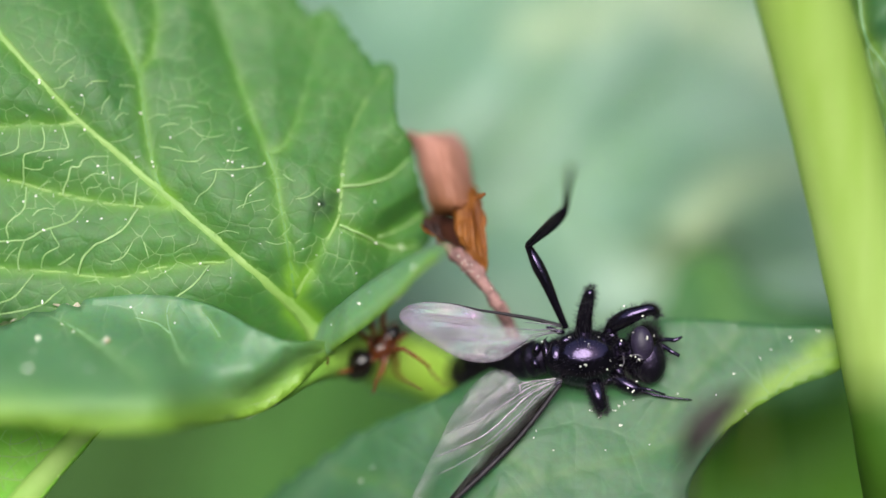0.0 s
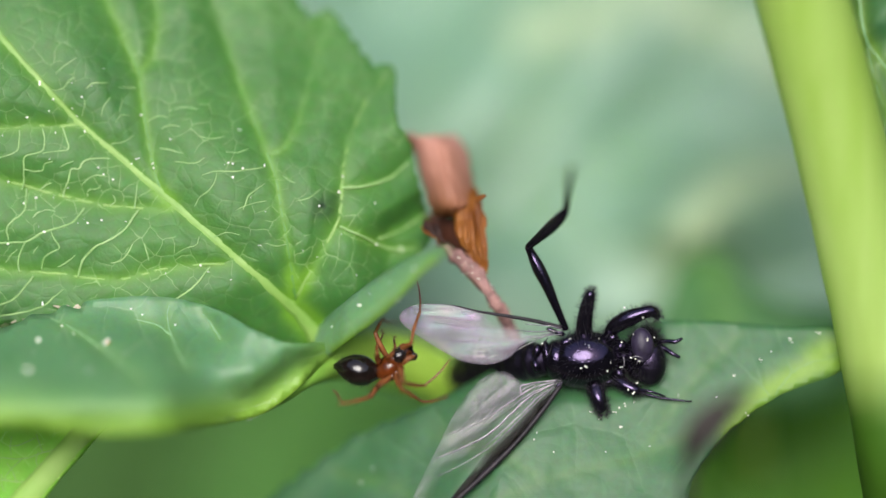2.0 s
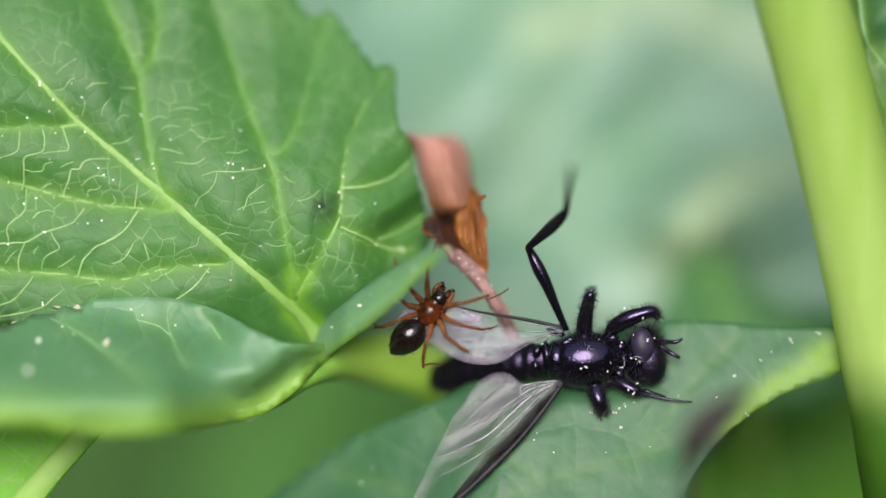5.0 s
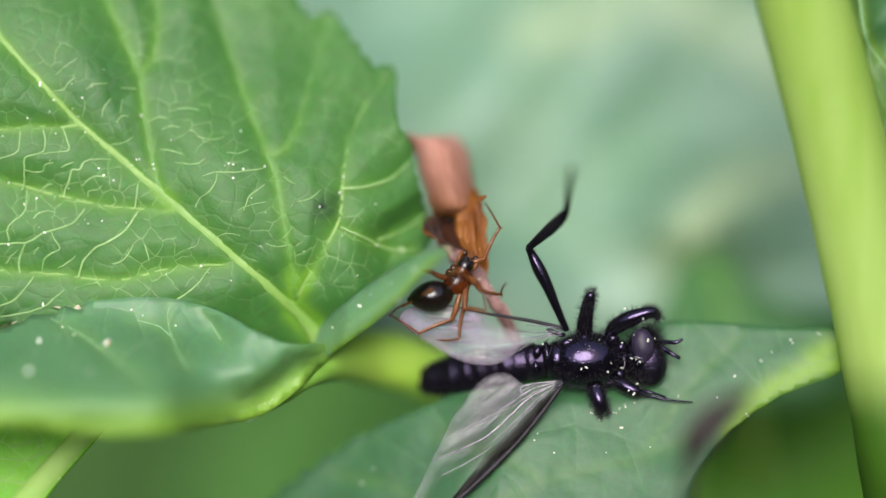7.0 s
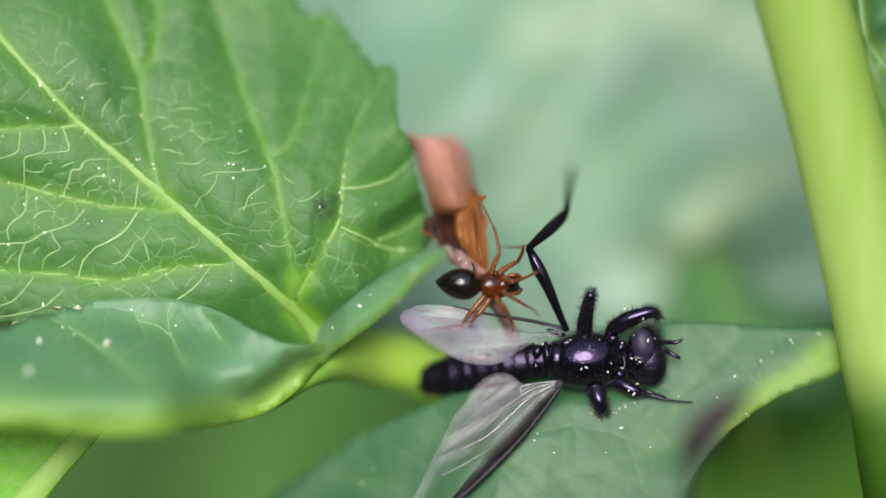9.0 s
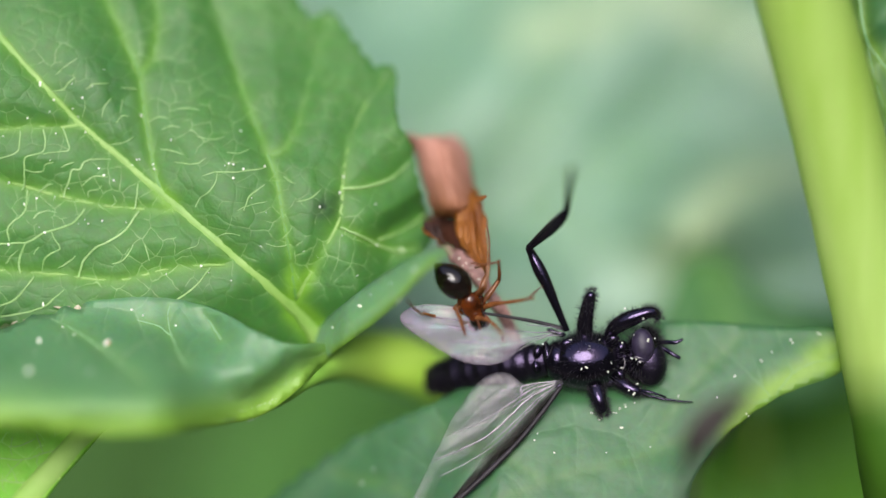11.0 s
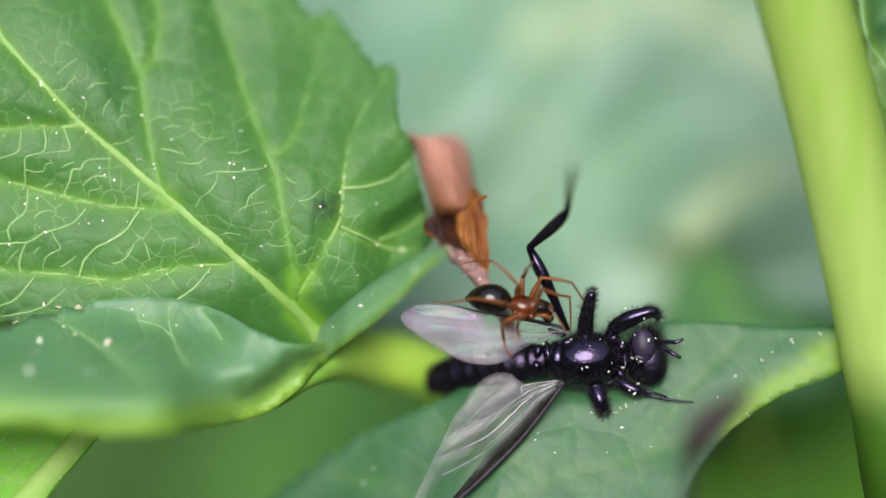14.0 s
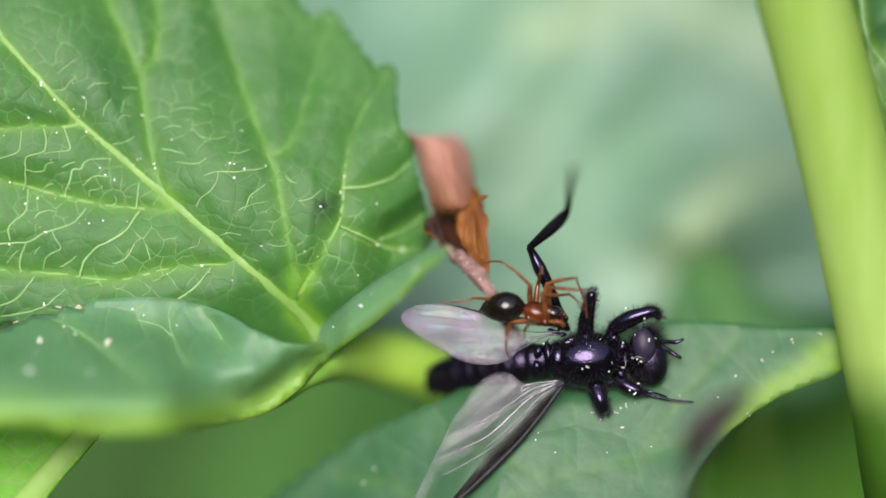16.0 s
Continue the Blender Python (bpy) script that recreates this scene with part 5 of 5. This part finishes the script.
def spider():
    """Built at rest in its own space: x forward from the waist, z up from the back."""
    t = new("spider")
    t.empty_display_size = 0.001
    t["origin"] = (0.0, 0.0, 0.0)
    tagged(t, "small orange-legged spider with a glossy black abdomen", "spider")
    z = Vector()

    def v(x, y, w):
        return Vector((x, y, w)) * GRID
    bm = bmesh.new()
    prof = [(-77, 0, 2, 1), (-73, 0, 2, 6), (-66, 0, 3, 13), (-55, 0, 4, 21), (-41, 0, 5, 26.5), (-27, 0, 5, 28), (-13, 0, 4, 24), (-3, 0, 2, 16), (4, 0, 0, 7), (7, 0, 0, 2)]
    line = smooth_line(prof, 4)
    tube(bm, [v(a, b, c) for a, b, c, r in line], [r * GRID for a, b, c, r in line], 24, 0.95)
    for k in range(3):
        blob(bm, v(-73, (k - 1) * 2.4, 0 if k == 1 else -3), (3.4, 2, 2), None, 8, 6)
    bmesh.ops.recalc_face_normals(bm, faces=bm.faces)
    abdomen = part("abdomen", bm, SPIDER_BLACK, t, "glossy black egg-shaped abdomen", shift=z)
    bm = bmesh.new()
    roots = []
    for _ in range(220):
        a, x = random.uniform(0, math.tau), random.uniform(-70, -4)
        r = np.interp(x, [-77, -66, -41, -27, -13, 4], [2, 13, 26.5, 28, 24, 7])
        d = Vector((-0.5, math.cos(a), math.sin(a)))
        roots.append((v(x, r * math.cos(a), 4 + r * math.sin(a) * 0.95), d))
    hairs(bm, roots, 6, 0.25)
    part("hair", bm, HAIR, abdomen, shift=z)
    bm = bmesh.new()
    blob(bm, v(27, 0, 1), (27, 20, 16), None, 24, 16)
    blob(bm, v(46, 0, 4), (20, 14, 15), None, 20, 14)
    thorax = part("cephalothorax", bm, SPIDER_RED, t, "orange-brown front body", shift=z)
    for s in (-1, 1):
        for k in "1234":
            x, y = LEG_ROOT[k]
            bm = bmesh.new()
            blob(bm, v(x, s * (y + 1), -6), (8, 8, 7), None, 10, 8)
            part("coxa", bm, SPIDER_RED, thorax, shift=z)
    bm = bmesh.new()
    blob(bm, v(55, 0, 7), (17, 14.5, 12.5), None, 18, 12)
    part("head_cap", bm, SPIDER_BLACK, thorax, "dark glossy head", shift=z)
    for x, y, w, r in ((69, 4, 12, 2.6), (69, -4, 12, 2.6), (67, 9, 12, 2.2), (67, -9, 12, 2.2), (63, 4, 17, 2), (63, -4, 17, 2)):
        bm = bmesh.new()
        blob(bm, v(x, y, w), (r, r, r), None, 8, 6)
        part("eye", bm, EYE_BEAD, thorax, shift=z)
    for s in (-1, 1):
        bm = bmesh.new()
        tube(bm, [v(58, 6 * s, 0), v(69, 7 * s, -8), v(73, 6 * s, -18), v(70, 4 * s, -26)], [6 * GRID, 7 * GRID, 5 * GRID, 1.5 * GRID], 12)
        part("fang_base", bm, SPIDER_RED, thorax, shift=z)
        bm = bmesh.new()
        path = smooth_line([(52, 11 * s, -6, 3.4), (62, 16 * s, 1, 3.8), (71, 16 * s, 1, 3.8), (77, 13 * s, -5, 4.4)], 4)
        tube(bm, [v(a, b, c) for a, b, c, r in path], [r * GRID for a, b, c, r in path], 10)
        palp = part("palp", bm, SPIDER_LEG, t, "thin orange palp with a dark bulb", shift=z)
        bm = bmesh.new()
        blob(bm, v(77, 11 * s, -8), (6.5, 5.5, 8), Matrix.Rotation(0.4, 4, "Y"), 14, 10)
        blob(bm, v(75, 9 * s, -14), (4, 4, 6), None, 10, 8)
        blob(bm, v(79, 10 * s, -4), (4, 3.5, 4), None, 10, 8)
        part("bulb", bm, SPIDER_BLACK, palp, "dark knobbed bulb", shift=z)
    legs = {}
    for side in "LR":
        for k in "1234":
            a, b, c = LEG_REACH[k]
            chain = []
            for name, ln, radii, mat in (("leg", a, (3.5, 5.3, 4.7, 3.5), SPIDER_LEG), ("tibia", b, (3.4, 3.3, 2.7, 2.1), SPIDER_LEG), ("tarsus", c, (2.1, 1.8, 1.5, 0.9), SPIDER_TIP)):
                bm = bmesh.new()
                bow = 2.0 if name != "tarsus" else -3.0
                path = smooth_line([(-1, 0, 0, radii[0] * 0.8), (ln * 0.3, 0, bow, radii[1]), (ln * 0.7, 0, bow, radii[2]), (ln, 0, 0, radii[3]), (ln + 2, 0, 0, radii[3] * 0.6)], 3)
                tube(bm, [v(p, q, r) for p, q, r, w in path], [w * GRID for p, q, r, w in path], 9)
                roots = []
                for i in range(26):
                    p, q, r, w = random.choice(path)
                    an = random.uniform(0, math.tau)
                    roots.append((v(p, w * math.cos(an), r + w * math.sin(an)), Vector((0.5, math.cos(an), math.sin(an)))))
                hairs(bm, roots, 5, 0.22)
                bmesh.ops.recalc_face_normals(bm, faces=bm.faces)
                chain.append(part(name, bm, mat, chain[0] if chain else t, shift=z))
            legs[side + k] = chain
    return t, abdomen, legs


the_spider, spider_abdomen, spider_legs = spider()

# ---------------------------------------------------------------- what moves
STEPS = []


def step(t, body, tail, **legs):
    """One stance of the spider: waist x, y, w, then heading, pitch and roll; the abdomen's heading and pitch; for each leg its knee, ankle and foot on the plan."""
    STEPS.append((t, body, tail, legs))


def turned(heading, pitch, roll):
    return Matrix.Rotation(radians(heading), 3, "Z") @ Matrix.Rotation(radians(-pitch), 3, "Y") @ Matrix.Rotation(radians(-roll), 3, "X")


def flat(x, y, w):
    return Vector((x, -y, w * 50.0))


def reach(start, x, y, length, sign):
    """The end of a rigid segment from start that passes over the plan point x, y."""
    d = Vector((x - start.x, -y - start.y, 0))
    if d.length >= length * 0.995:
        return start + d.normalized() * length
    d.z = sign * math.sqrt(length * length - d.length_squared)
    return start + d


def gentle(rows):
    """Adds a row half-way wherever the turn between two rows is large."""
    out = [rows[0]]
    for t, m in rows[1:]:
        t0, m0 = out[-1]
        q0, q1 = m0.to_quaternion(), m.to_quaternion()
        n = max(1, math.ceil(math.degrees(q0.rotation_difference(q1).angle % math.tau) / 70)) if abs(q0.dot(q1)) < 0.9999 else 1
        n = min(n, 4)
        for k in range(1, n):
            if t - t0 > 0.2:
                out.append((t0 + (t - t0) * k / n, Matrix.Translation(m0.translation.lerp(m.translation, k / n)) @ q0.slerp(q1 if q0.dot(q1) > 0 else -q1, k / n).to_matrix().to_4x4()))
        out.append((t, m))
    return out


def motions():
    body_rows, tail_rows = [], []
    rows = {(leg, k): [] for leg in spider_legs for k in range(3)}
    frames = {(leg, k): (Vector((1, 0, 0)), Matrix.Identity(3)) for leg in spider_legs for k in range(3)}
    for t, (x, y, w, *angles), tail, traced in STEPS:
        r = turned(*angles)
        c = flat(x, y, w)
        body_rows.append((t, STAND @ Matrix.Translation(spot(x, y, w)) @ r.to_4x4()))
        tail_rows.append((t, (r.transposed() @ turned(*tail, angles[2])).to_4x4()))
        for leg in spider_legs:
            s, k = (1 if leg[0] == "L" else -1), leg[1]
            rx, ry = LEG_ROOT[k]
            root = Vector((rx, s * ry, -5))
            hip = c + r @ root
            side, up = r @ Vector((0, s, 0)), r @ Vector((0, 0, 1))
            if leg in traced:
                p = traced[leg]
                level = c.z - 8 + 26 * max(0.0, side.z)
                best = None
                for bend in (1, -1):
                    e1 = reach(hip, p[0], p[1], LEG_REACH[k][0], bend)
                    for q in (1, -1):
                        e2 = reach(e1, p[2], p[3], LEG_REACH[k][1], q)
                        for z in (1, -1):
                            e3 = reach(e2, p[4], p[5], LEG_REACH[k][2], z)
                            cost = abs(e2.z - level - 8) + abs(e3.z - level) + 3 * max(0, level - 12 - e3.z) + 3 * max(0, level - 12 - e2.z) + (0 if (e1 - hip).dot(up) > 0 else 10)
                            if best is None or cost < best[0]:
                                best = (cost, e1, e2, e3)
                knee, ankle, foot = best[1:]
            else:
                a = radians(LEG_ANGLE[k])
                out = r @ Vector((math.cos(a), s * math.sin(a), 0))
                knee = hip + (out * 0.7 + up * 0.71).normalized() * LEG_REACH[k][0]
                ankle = knee + (out * 0.8 - up * 0.6).normalized() * LEG_REACH[k][1]
                foot = ankle + (out * 0.35 - up * 0.93).normalized() * LEG_REACH[k][2]
            points = [hip, knee, ankle, foot]
            first = None
            for j in range(3):
                d = r.transposed() @ (points[j + 1] - points[j]).normalized()
                old, turn = frames[leg, j]
                turn = old.rotation_difference(d).to_matrix() @ turn
                frames[leg, j] = (d, turn)
                m = Matrix.Translation(r.transposed() @ (points[j] - c) * GRID) @ turn.to_4x4()
                if j == 0:
                    first = m
                rows[leg, j].append((t, m if j == 0 else first.inverted() @ m))
    walk(the_spider, gentle(body_rows))
    walk(spider_abdomen, gentle(tail_rows))
    for (leg, j), keyed in rows.items():
        walk(spider_legs[leg][j], gentle(keyed))
    # the fly's abdomen is nudged and stretches out
    rest = Matrix.Translation(spot(960, 636, 0) - spot(1030, 650, 0))
    walk(fly_abdomen, [(t, rest @ pose(0, 0, 0, 0, a, b)) for t, a, b in
                       ((0.0, -27, -3), (3.0, -27, -3), (3.5, -25, -3), (4.2, -21, -2), (6.3, 0, 0), (9.2, 0, 0), (11.3, -6, 0), (16.0, -6, 0))])


step(0.0, (655, 634, -1.1, 42, -10, 30), (42, 45), L4=(655, 610, 660, 590, 662, 568), R4=(615, 662, 568, 664, 583, 636), R3=(668, 680, 665, 690, 660, 700), R1=(700, 660, 715, 675, 745, 690))
step(0.5, (660, 645, -0.9, 28, -10, 30), (18, 45), L4=(665, 610, 668, 590, 667, 570), L3=(703, 600, 706, 575, 703, 540), R4=(640, 690, 600, 705, 563, 670), R3=(672, 675, 668, 690, 660, 700), R1=(715, 660, 740, 670, 770, 680))
step(1.0, (664, 660, -0.1, 38, 0, 40), (-10, -10), L4=(668, 605, 671, 590, 671, 575), L3=(696, 605, 702, 575, 700, 535), L1=(735, 612, 752, 595, 763, 550), R1=(705, 665, 740, 658, 778, 635), R2=(712, 680, 745, 690, 790, 695), R4=(655, 682, 605, 708, 590, 690), R3=(672, 672, 668, 690, 660, 700))
step(1.5, (668, 660, 0.8, 34, 10, 40), (-14, 0), L4=(668, 625, 671, 600, 676, 583), L3=(690, 610, 693, 585, 697, 560), L1=(720, 602, 733, 550, 740, 495), R1=(720, 660, 758, 648, 785, 615), R2=(712, 680, 755, 700, 790, 705), R3=(672, 680, 662, 695, 650, 700), R4=(660, 695, 605, 710, 590, 690))
step(2.0, (665, 666, 0.95, 38, 12, 40), (-14, 0), L4=(668, 625, 671, 605, 676, 585), L3=(695, 625, 698, 610, 699, 595), L1=(728, 607, 742, 555, 738, 500), R1=(712, 675, 750, 682, 795, 637), R2=(712, 688, 745, 710, 790, 700), R3=(672, 680, 662, 695, 650, 700), R4=(658, 700, 605, 712, 590, 690))
step(2.5, (657, 660, 1.0, 28, 10, 40), (-12, 0), L4=(660, 625, 668, 605, 677, 585), L3=(688, 630, 694, 600, 699, 578), L1=(720, 605, 718, 580, 715, 557), R1=(705, 678, 750, 687, 795, 640), R2=(722, 690, 750, 702, 790, 700), R3=(665, 682, 650, 695, 640, 700), R4=(655, 690, 615, 705, 590, 680))
step(3.0, (680, 652, 0.9, 8, 10, 30), (6, 25), L4=(650, 625, 648, 610, 646, 590), L3=(652, 625, 665, 605, 682, 588), L2=(696, 620, 696, 600, 695, 580), L1=(735, 630, 745, 610, 757, 593), R1=(732, 692, 792, 690, 838, 647), R2=(720, 670, 735, 680, 760, 655), R3=(668, 685, 635, 640, 620, 632), R4=(660, 695, 620, 710, 600, 690))
step(3.5, (692, 640, 0.8, 10, 15, 20), (5, 35), L4=(655, 650, 645, 615, 650, 580), L3=(655, 612, 668, 602, 685, 583), L1=(708, 610, 709, 575, 705, 535), R1=(725, 683, 768, 700, 838, 688), R2=(720, 675, 765, 665, 805, 622), R4=(665, 672, 632, 625, 650, 610))
step(4.0, (700, 619, 0.9, 40, 30, 10), (38, 38), L4=(668, 610, 648, 605, 672, 578), L3=(690, 600, 700, 570, 712, 553), L1=(733, 585, 736, 545, 737, 508), R1=(758, 620, 772, 652, 800, 640), R2=(735, 665, 775, 650, 815, 603), R3=(715, 672, 722, 640, 740, 640), R4=(690, 640, 648, 605, 640, 640))
step(4.2, (708, 618, 0.95, 50, 15, 10), (60, 45), L4=(680, 600, 665, 585, 655, 570), L3=(700, 580, 702, 560, 706, 538), L1=(735, 570, 747, 545, 747, 518), R1=(760, 620, 790, 615, 825, 590), R2=(755, 655, 805, 640, 848, 603), R3=(733, 672, 730, 650, 740, 650), R4=(690, 625, 652, 600, 650, 575))
step(5.2, (755, 560, 0.95, 55, 5, 5), (40, 10))
step(6.3, (812, 518, 1.15, 62, -5, 0), (27, 0), L1=(845, 450, 868, 400, 862, 370), R1=(875, 490, 860, 432, 850, 400), R2=(865, 530, 880, 545, 900, 562), R3=(842, 550, 822, 588, 765, 595), R4=(822, 572, 768, 614, 705, 624))
step(6.5, (820, 513, 1.15, 78, -5, 0), (25, 0), L1=(884, 456, 908, 400, 857, 350), L2=(872, 445, 880, 385, 856, 352), R1=(880, 505, 888, 455, 857, 412), R2=(862, 525, 865, 540, 890, 560), R3=(845, 555, 822, 588, 765, 600), R4=(835, 565, 775, 583, 732, 550))
step(7.0, (796, 519, 1.15, 62, -10, 0), (8, -5), L1=(862, 455, 885, 400, 857, 360), L2=(812, 480, 832, 502, 850, 500), R1=(850, 512, 885, 520, 895, 500), R2=(822, 545, 858, 550, 853, 520), R3=(818, 560, 812, 597, 772, 600), R4=(797, 570, 738, 590, 690, 555))
step(7.5, (828, 534, 1.15, 108, 35, 0), (18, 30), L1=(872, 462, 888, 405, 855, 360), L3=(790, 510, 780, 490, 770, 480), L4=(770, 545, 745, 537, 718, 525), R1=(855, 510, 875, 490, 868, 412), R2=(858, 530, 855, 520, 850, 500), R3=(828, 570, 813, 605, 762, 617), R4=(820, 580, 770, 596, 700, 575))
step(8.0, (849, 513, 1.15, 40, -20, 0), (27, 0), L3=(872, 478, 866, 450, 858, 425), L4=(848, 492, 840, 482, 834, 470), L2=(910, 445, 905, 395, 857, 352), L1=(905, 465, 917, 490, 900, 500), R1=(913, 520, 938, 490, 935, 470), R2=(893, 540, 905, 545, 910, 545), R3=(880, 550, 895, 545, 900, 560), R4=(855, 560, 827, 582, 757, 577))
step(8.5, (849, 513, 1.15, 28, -20, 0), (6, 0), L4=(845, 492, 838, 480, 832, 468), L3=(880, 450, 870, 395, 853, 358), L2=(920, 460, 930, 430, 900, 432), L1=(925, 492, 937, 460, 937, 445), R1=(895, 533, 938, 522, 942, 490), R2=(885, 540, 897, 560, 905, 570), R3=(840, 555, 845, 560, 835, 570), R4=(845, 560, 822, 578, 755, 578))
step(9.0, (847, 505, 1.15, 3, -20, 0), (-6, 0), L4=(845, 488, 838, 476, 832, 464), L3=(882, 450, 872, 400, 853, 360), L2=(915, 462, 925, 435, 885, 435), L1=(905, 497, 945, 482, 955, 478), R1=(890, 517, 930, 540, 953, 560), R2=(885, 540, 905, 570, 903, 588), R3=(838, 565, 832, 570, 835, 575), R4=(825, 560, 815, 572, 760, 579))
step(9.2, (845, 511, 1.15, -14, -20, 0), (-10, 0), L4=(845, 488, 838, 476, 832, 464), L3=(872, 450, 870, 420, 855, 362), L2=(903, 472, 915, 442, 875, 440), L1=(885, 515, 930, 512, 945, 492), R1=(900, 540, 925, 552, 927, 558), R2=(890, 555, 905, 575, 903, 587), R3=(830, 570, 815, 585, 810, 578), R4=(822, 575, 805, 578, 757, 586))
step(11.3, (824, 518, 1.1, -68, -30, 0), (-43, -10), L3=(862, 478, 850, 470, 835, 480), L2=(885, 488, 878, 460, 835, 462), L1=(890, 532, 938, 518, 950, 502), R1=(865, 560, 890, 568, 893, 568), R2=(830, 545, 848, 550, 845, 565), R3=(812, 545, 826, 572, 828, 580), R4=(785, 560, 748, 552, 728, 525))
step(11.6, (827, 514, 1.1, -64, -28, 0), (-40, -8), L3=(862, 478, 850, 465, 835, 470), L2=(890, 470, 877, 455, 835, 462), L1=(895, 520, 940, 505, 950, 500), R1=(880, 550, 930, 542, 958, 528), R2=(835, 555, 850, 570, 875, 582), R3=(820, 560, 812, 565, 812, 580), R4=(785, 565, 750, 550, 728, 520))
step(12.0, (841, 515, 1.1, 2, -10, 0), (-28, 0), L3=(862, 470, 867, 445, 865, 420), L2=(905, 487, 925, 482, 958, 478), L1=(908, 515, 935, 512, 960, 516), R1=(890, 540, 940, 552, 980, 560), R2=(875, 560, 885, 580, 898, 590), R3=(845, 555, 842, 575, 838, 590), R4=(830, 555, 772, 548, 730, 515))
step(12.5, (867, 540, 1.15, -26, 0, 0), (-25, 0), L4=(882, 496, 878, 486, 872, 484), L3=(892, 486, 898, 478, 900, 488), L2=(915, 508, 945, 486, 956, 477), L1=(912, 526, 960, 520, 988, 520), R1=(905, 540, 950, 555, 998, 585), R2=(912, 595, 930, 630, 945, 668), R3=(868, 575, 866, 605, 876, 648), R4=(840, 562, 780, 548, 727, 520))
step(13.0, (872, 531, 1.1, -26, 0, 5), (-16, 0), L4=(890, 500, 865, 470, 850, 462), L3=(905, 485, 920, 470, 935, 460), L2=(925, 495, 950, 475, 965, 470), L1=(945, 515, 985, 520, 1030, 528), R1=(935, 540, 960, 560, 995, 585), R2=(915, 580, 925, 600, 930, 625), R3=(872, 570, 868, 600, 872, 635), R4=(845, 557, 780, 545, 725, 520))
step(13.5, (893, 532, 1.1, -32, 0, 25), (-9, 0), L4=(910, 500, 862, 465, 820, 465), L3=(922, 490, 930, 475, 940, 458), L2=(960, 515, 1010, 525, 1035, 545), L1=(950, 500, 990, 490, 1040, 485), R1=(930, 540, 970, 560, 1000, 590), R2=(905, 580, 910, 600, 915, 640), R3=(880, 570, 885, 605, 900, 633), R4=(850, 535, 790, 537, 722, 537))
step(14.0, (898, 535, 1.1, -12, 0, 50), (-5, 0), L4=(915, 505, 870, 463, 815, 467), L3=(923, 490, 930, 475, 940, 463), L2=(955, 492, 1008, 500, 1035, 540), L1=(955, 510, 1005, 525, 1007, 585), R1=(945, 530, 965, 540, 1000, 590), R2=(915, 560, 912, 580, 915, 600), R3=(888, 570, 890, 600, 905, 635), R4=(885, 535, 830, 528, 752, 535))
step(14.5, (909, 537, 1.1, -18, 0, 50), (-4, 0), L4=(923, 500, 873, 458, 818, 465), L3=(935, 495, 938, 480, 940, 468), L2=(958, 493, 1010, 493, 1030, 540), L1=(965, 500, 1018, 520, 1020, 575), R1=(940, 525, 975, 560, 1000, 590), R2=(925, 560, 915, 580, 915, 600), R3=(893, 570, 895, 600, 905, 637), R4=(885, 530, 835, 527, 752, 535))
step(15.0, (920, 533, 1.1, -10, 0, 55), (-3, 0), L4=(930, 495, 880, 455, 820, 467), L3=(943, 490, 945, 475, 947, 465), L2=(968, 485, 1018, 490, 1030, 535), L1=(975, 490, 1030, 510, 1035, 560), R1=(945, 510, 985, 508, 1020, 545), R2=(935, 560, 925, 580, 920, 600), R3=(897, 565, 897, 600, 900, 635), R4=(895, 530, 835, 525, 752, 535))
step(15.5, (927, 540, 1.1, -18, 0, 55), (-6, 0), L4=(935, 492, 882, 457, 845, 465), L3=(955, 500, 955, 485, 955, 470), L2=(968, 492, 1020, 490, 1030, 530), L1=(975, 495, 1035, 510, 1040, 560), R1=(955, 512, 1008, 515, 1030, 545), R2=(940, 560, 930, 580, 925, 600), R3=(903, 565, 900, 600, 900, 630), R4=(895, 535, 835, 528, 752, 537))
step(16.0, (922, 545, 1.1, -14, 0, 55), (4, 10), L4=(935, 505, 885, 462, 850, 468), L3=(950, 500, 953, 485, 955, 470), L2=(965, 502, 1015, 492, 1030, 530), L1=(970, 507, 1027, 512, 1035, 560), R1=(955, 520, 1003, 520, 1028, 548), R2=(935, 565, 925, 585, 920, 600), R3=(900, 570, 895, 595, 897, 630), R4=(890, 535, 835, 527, 752, 538))
motions()
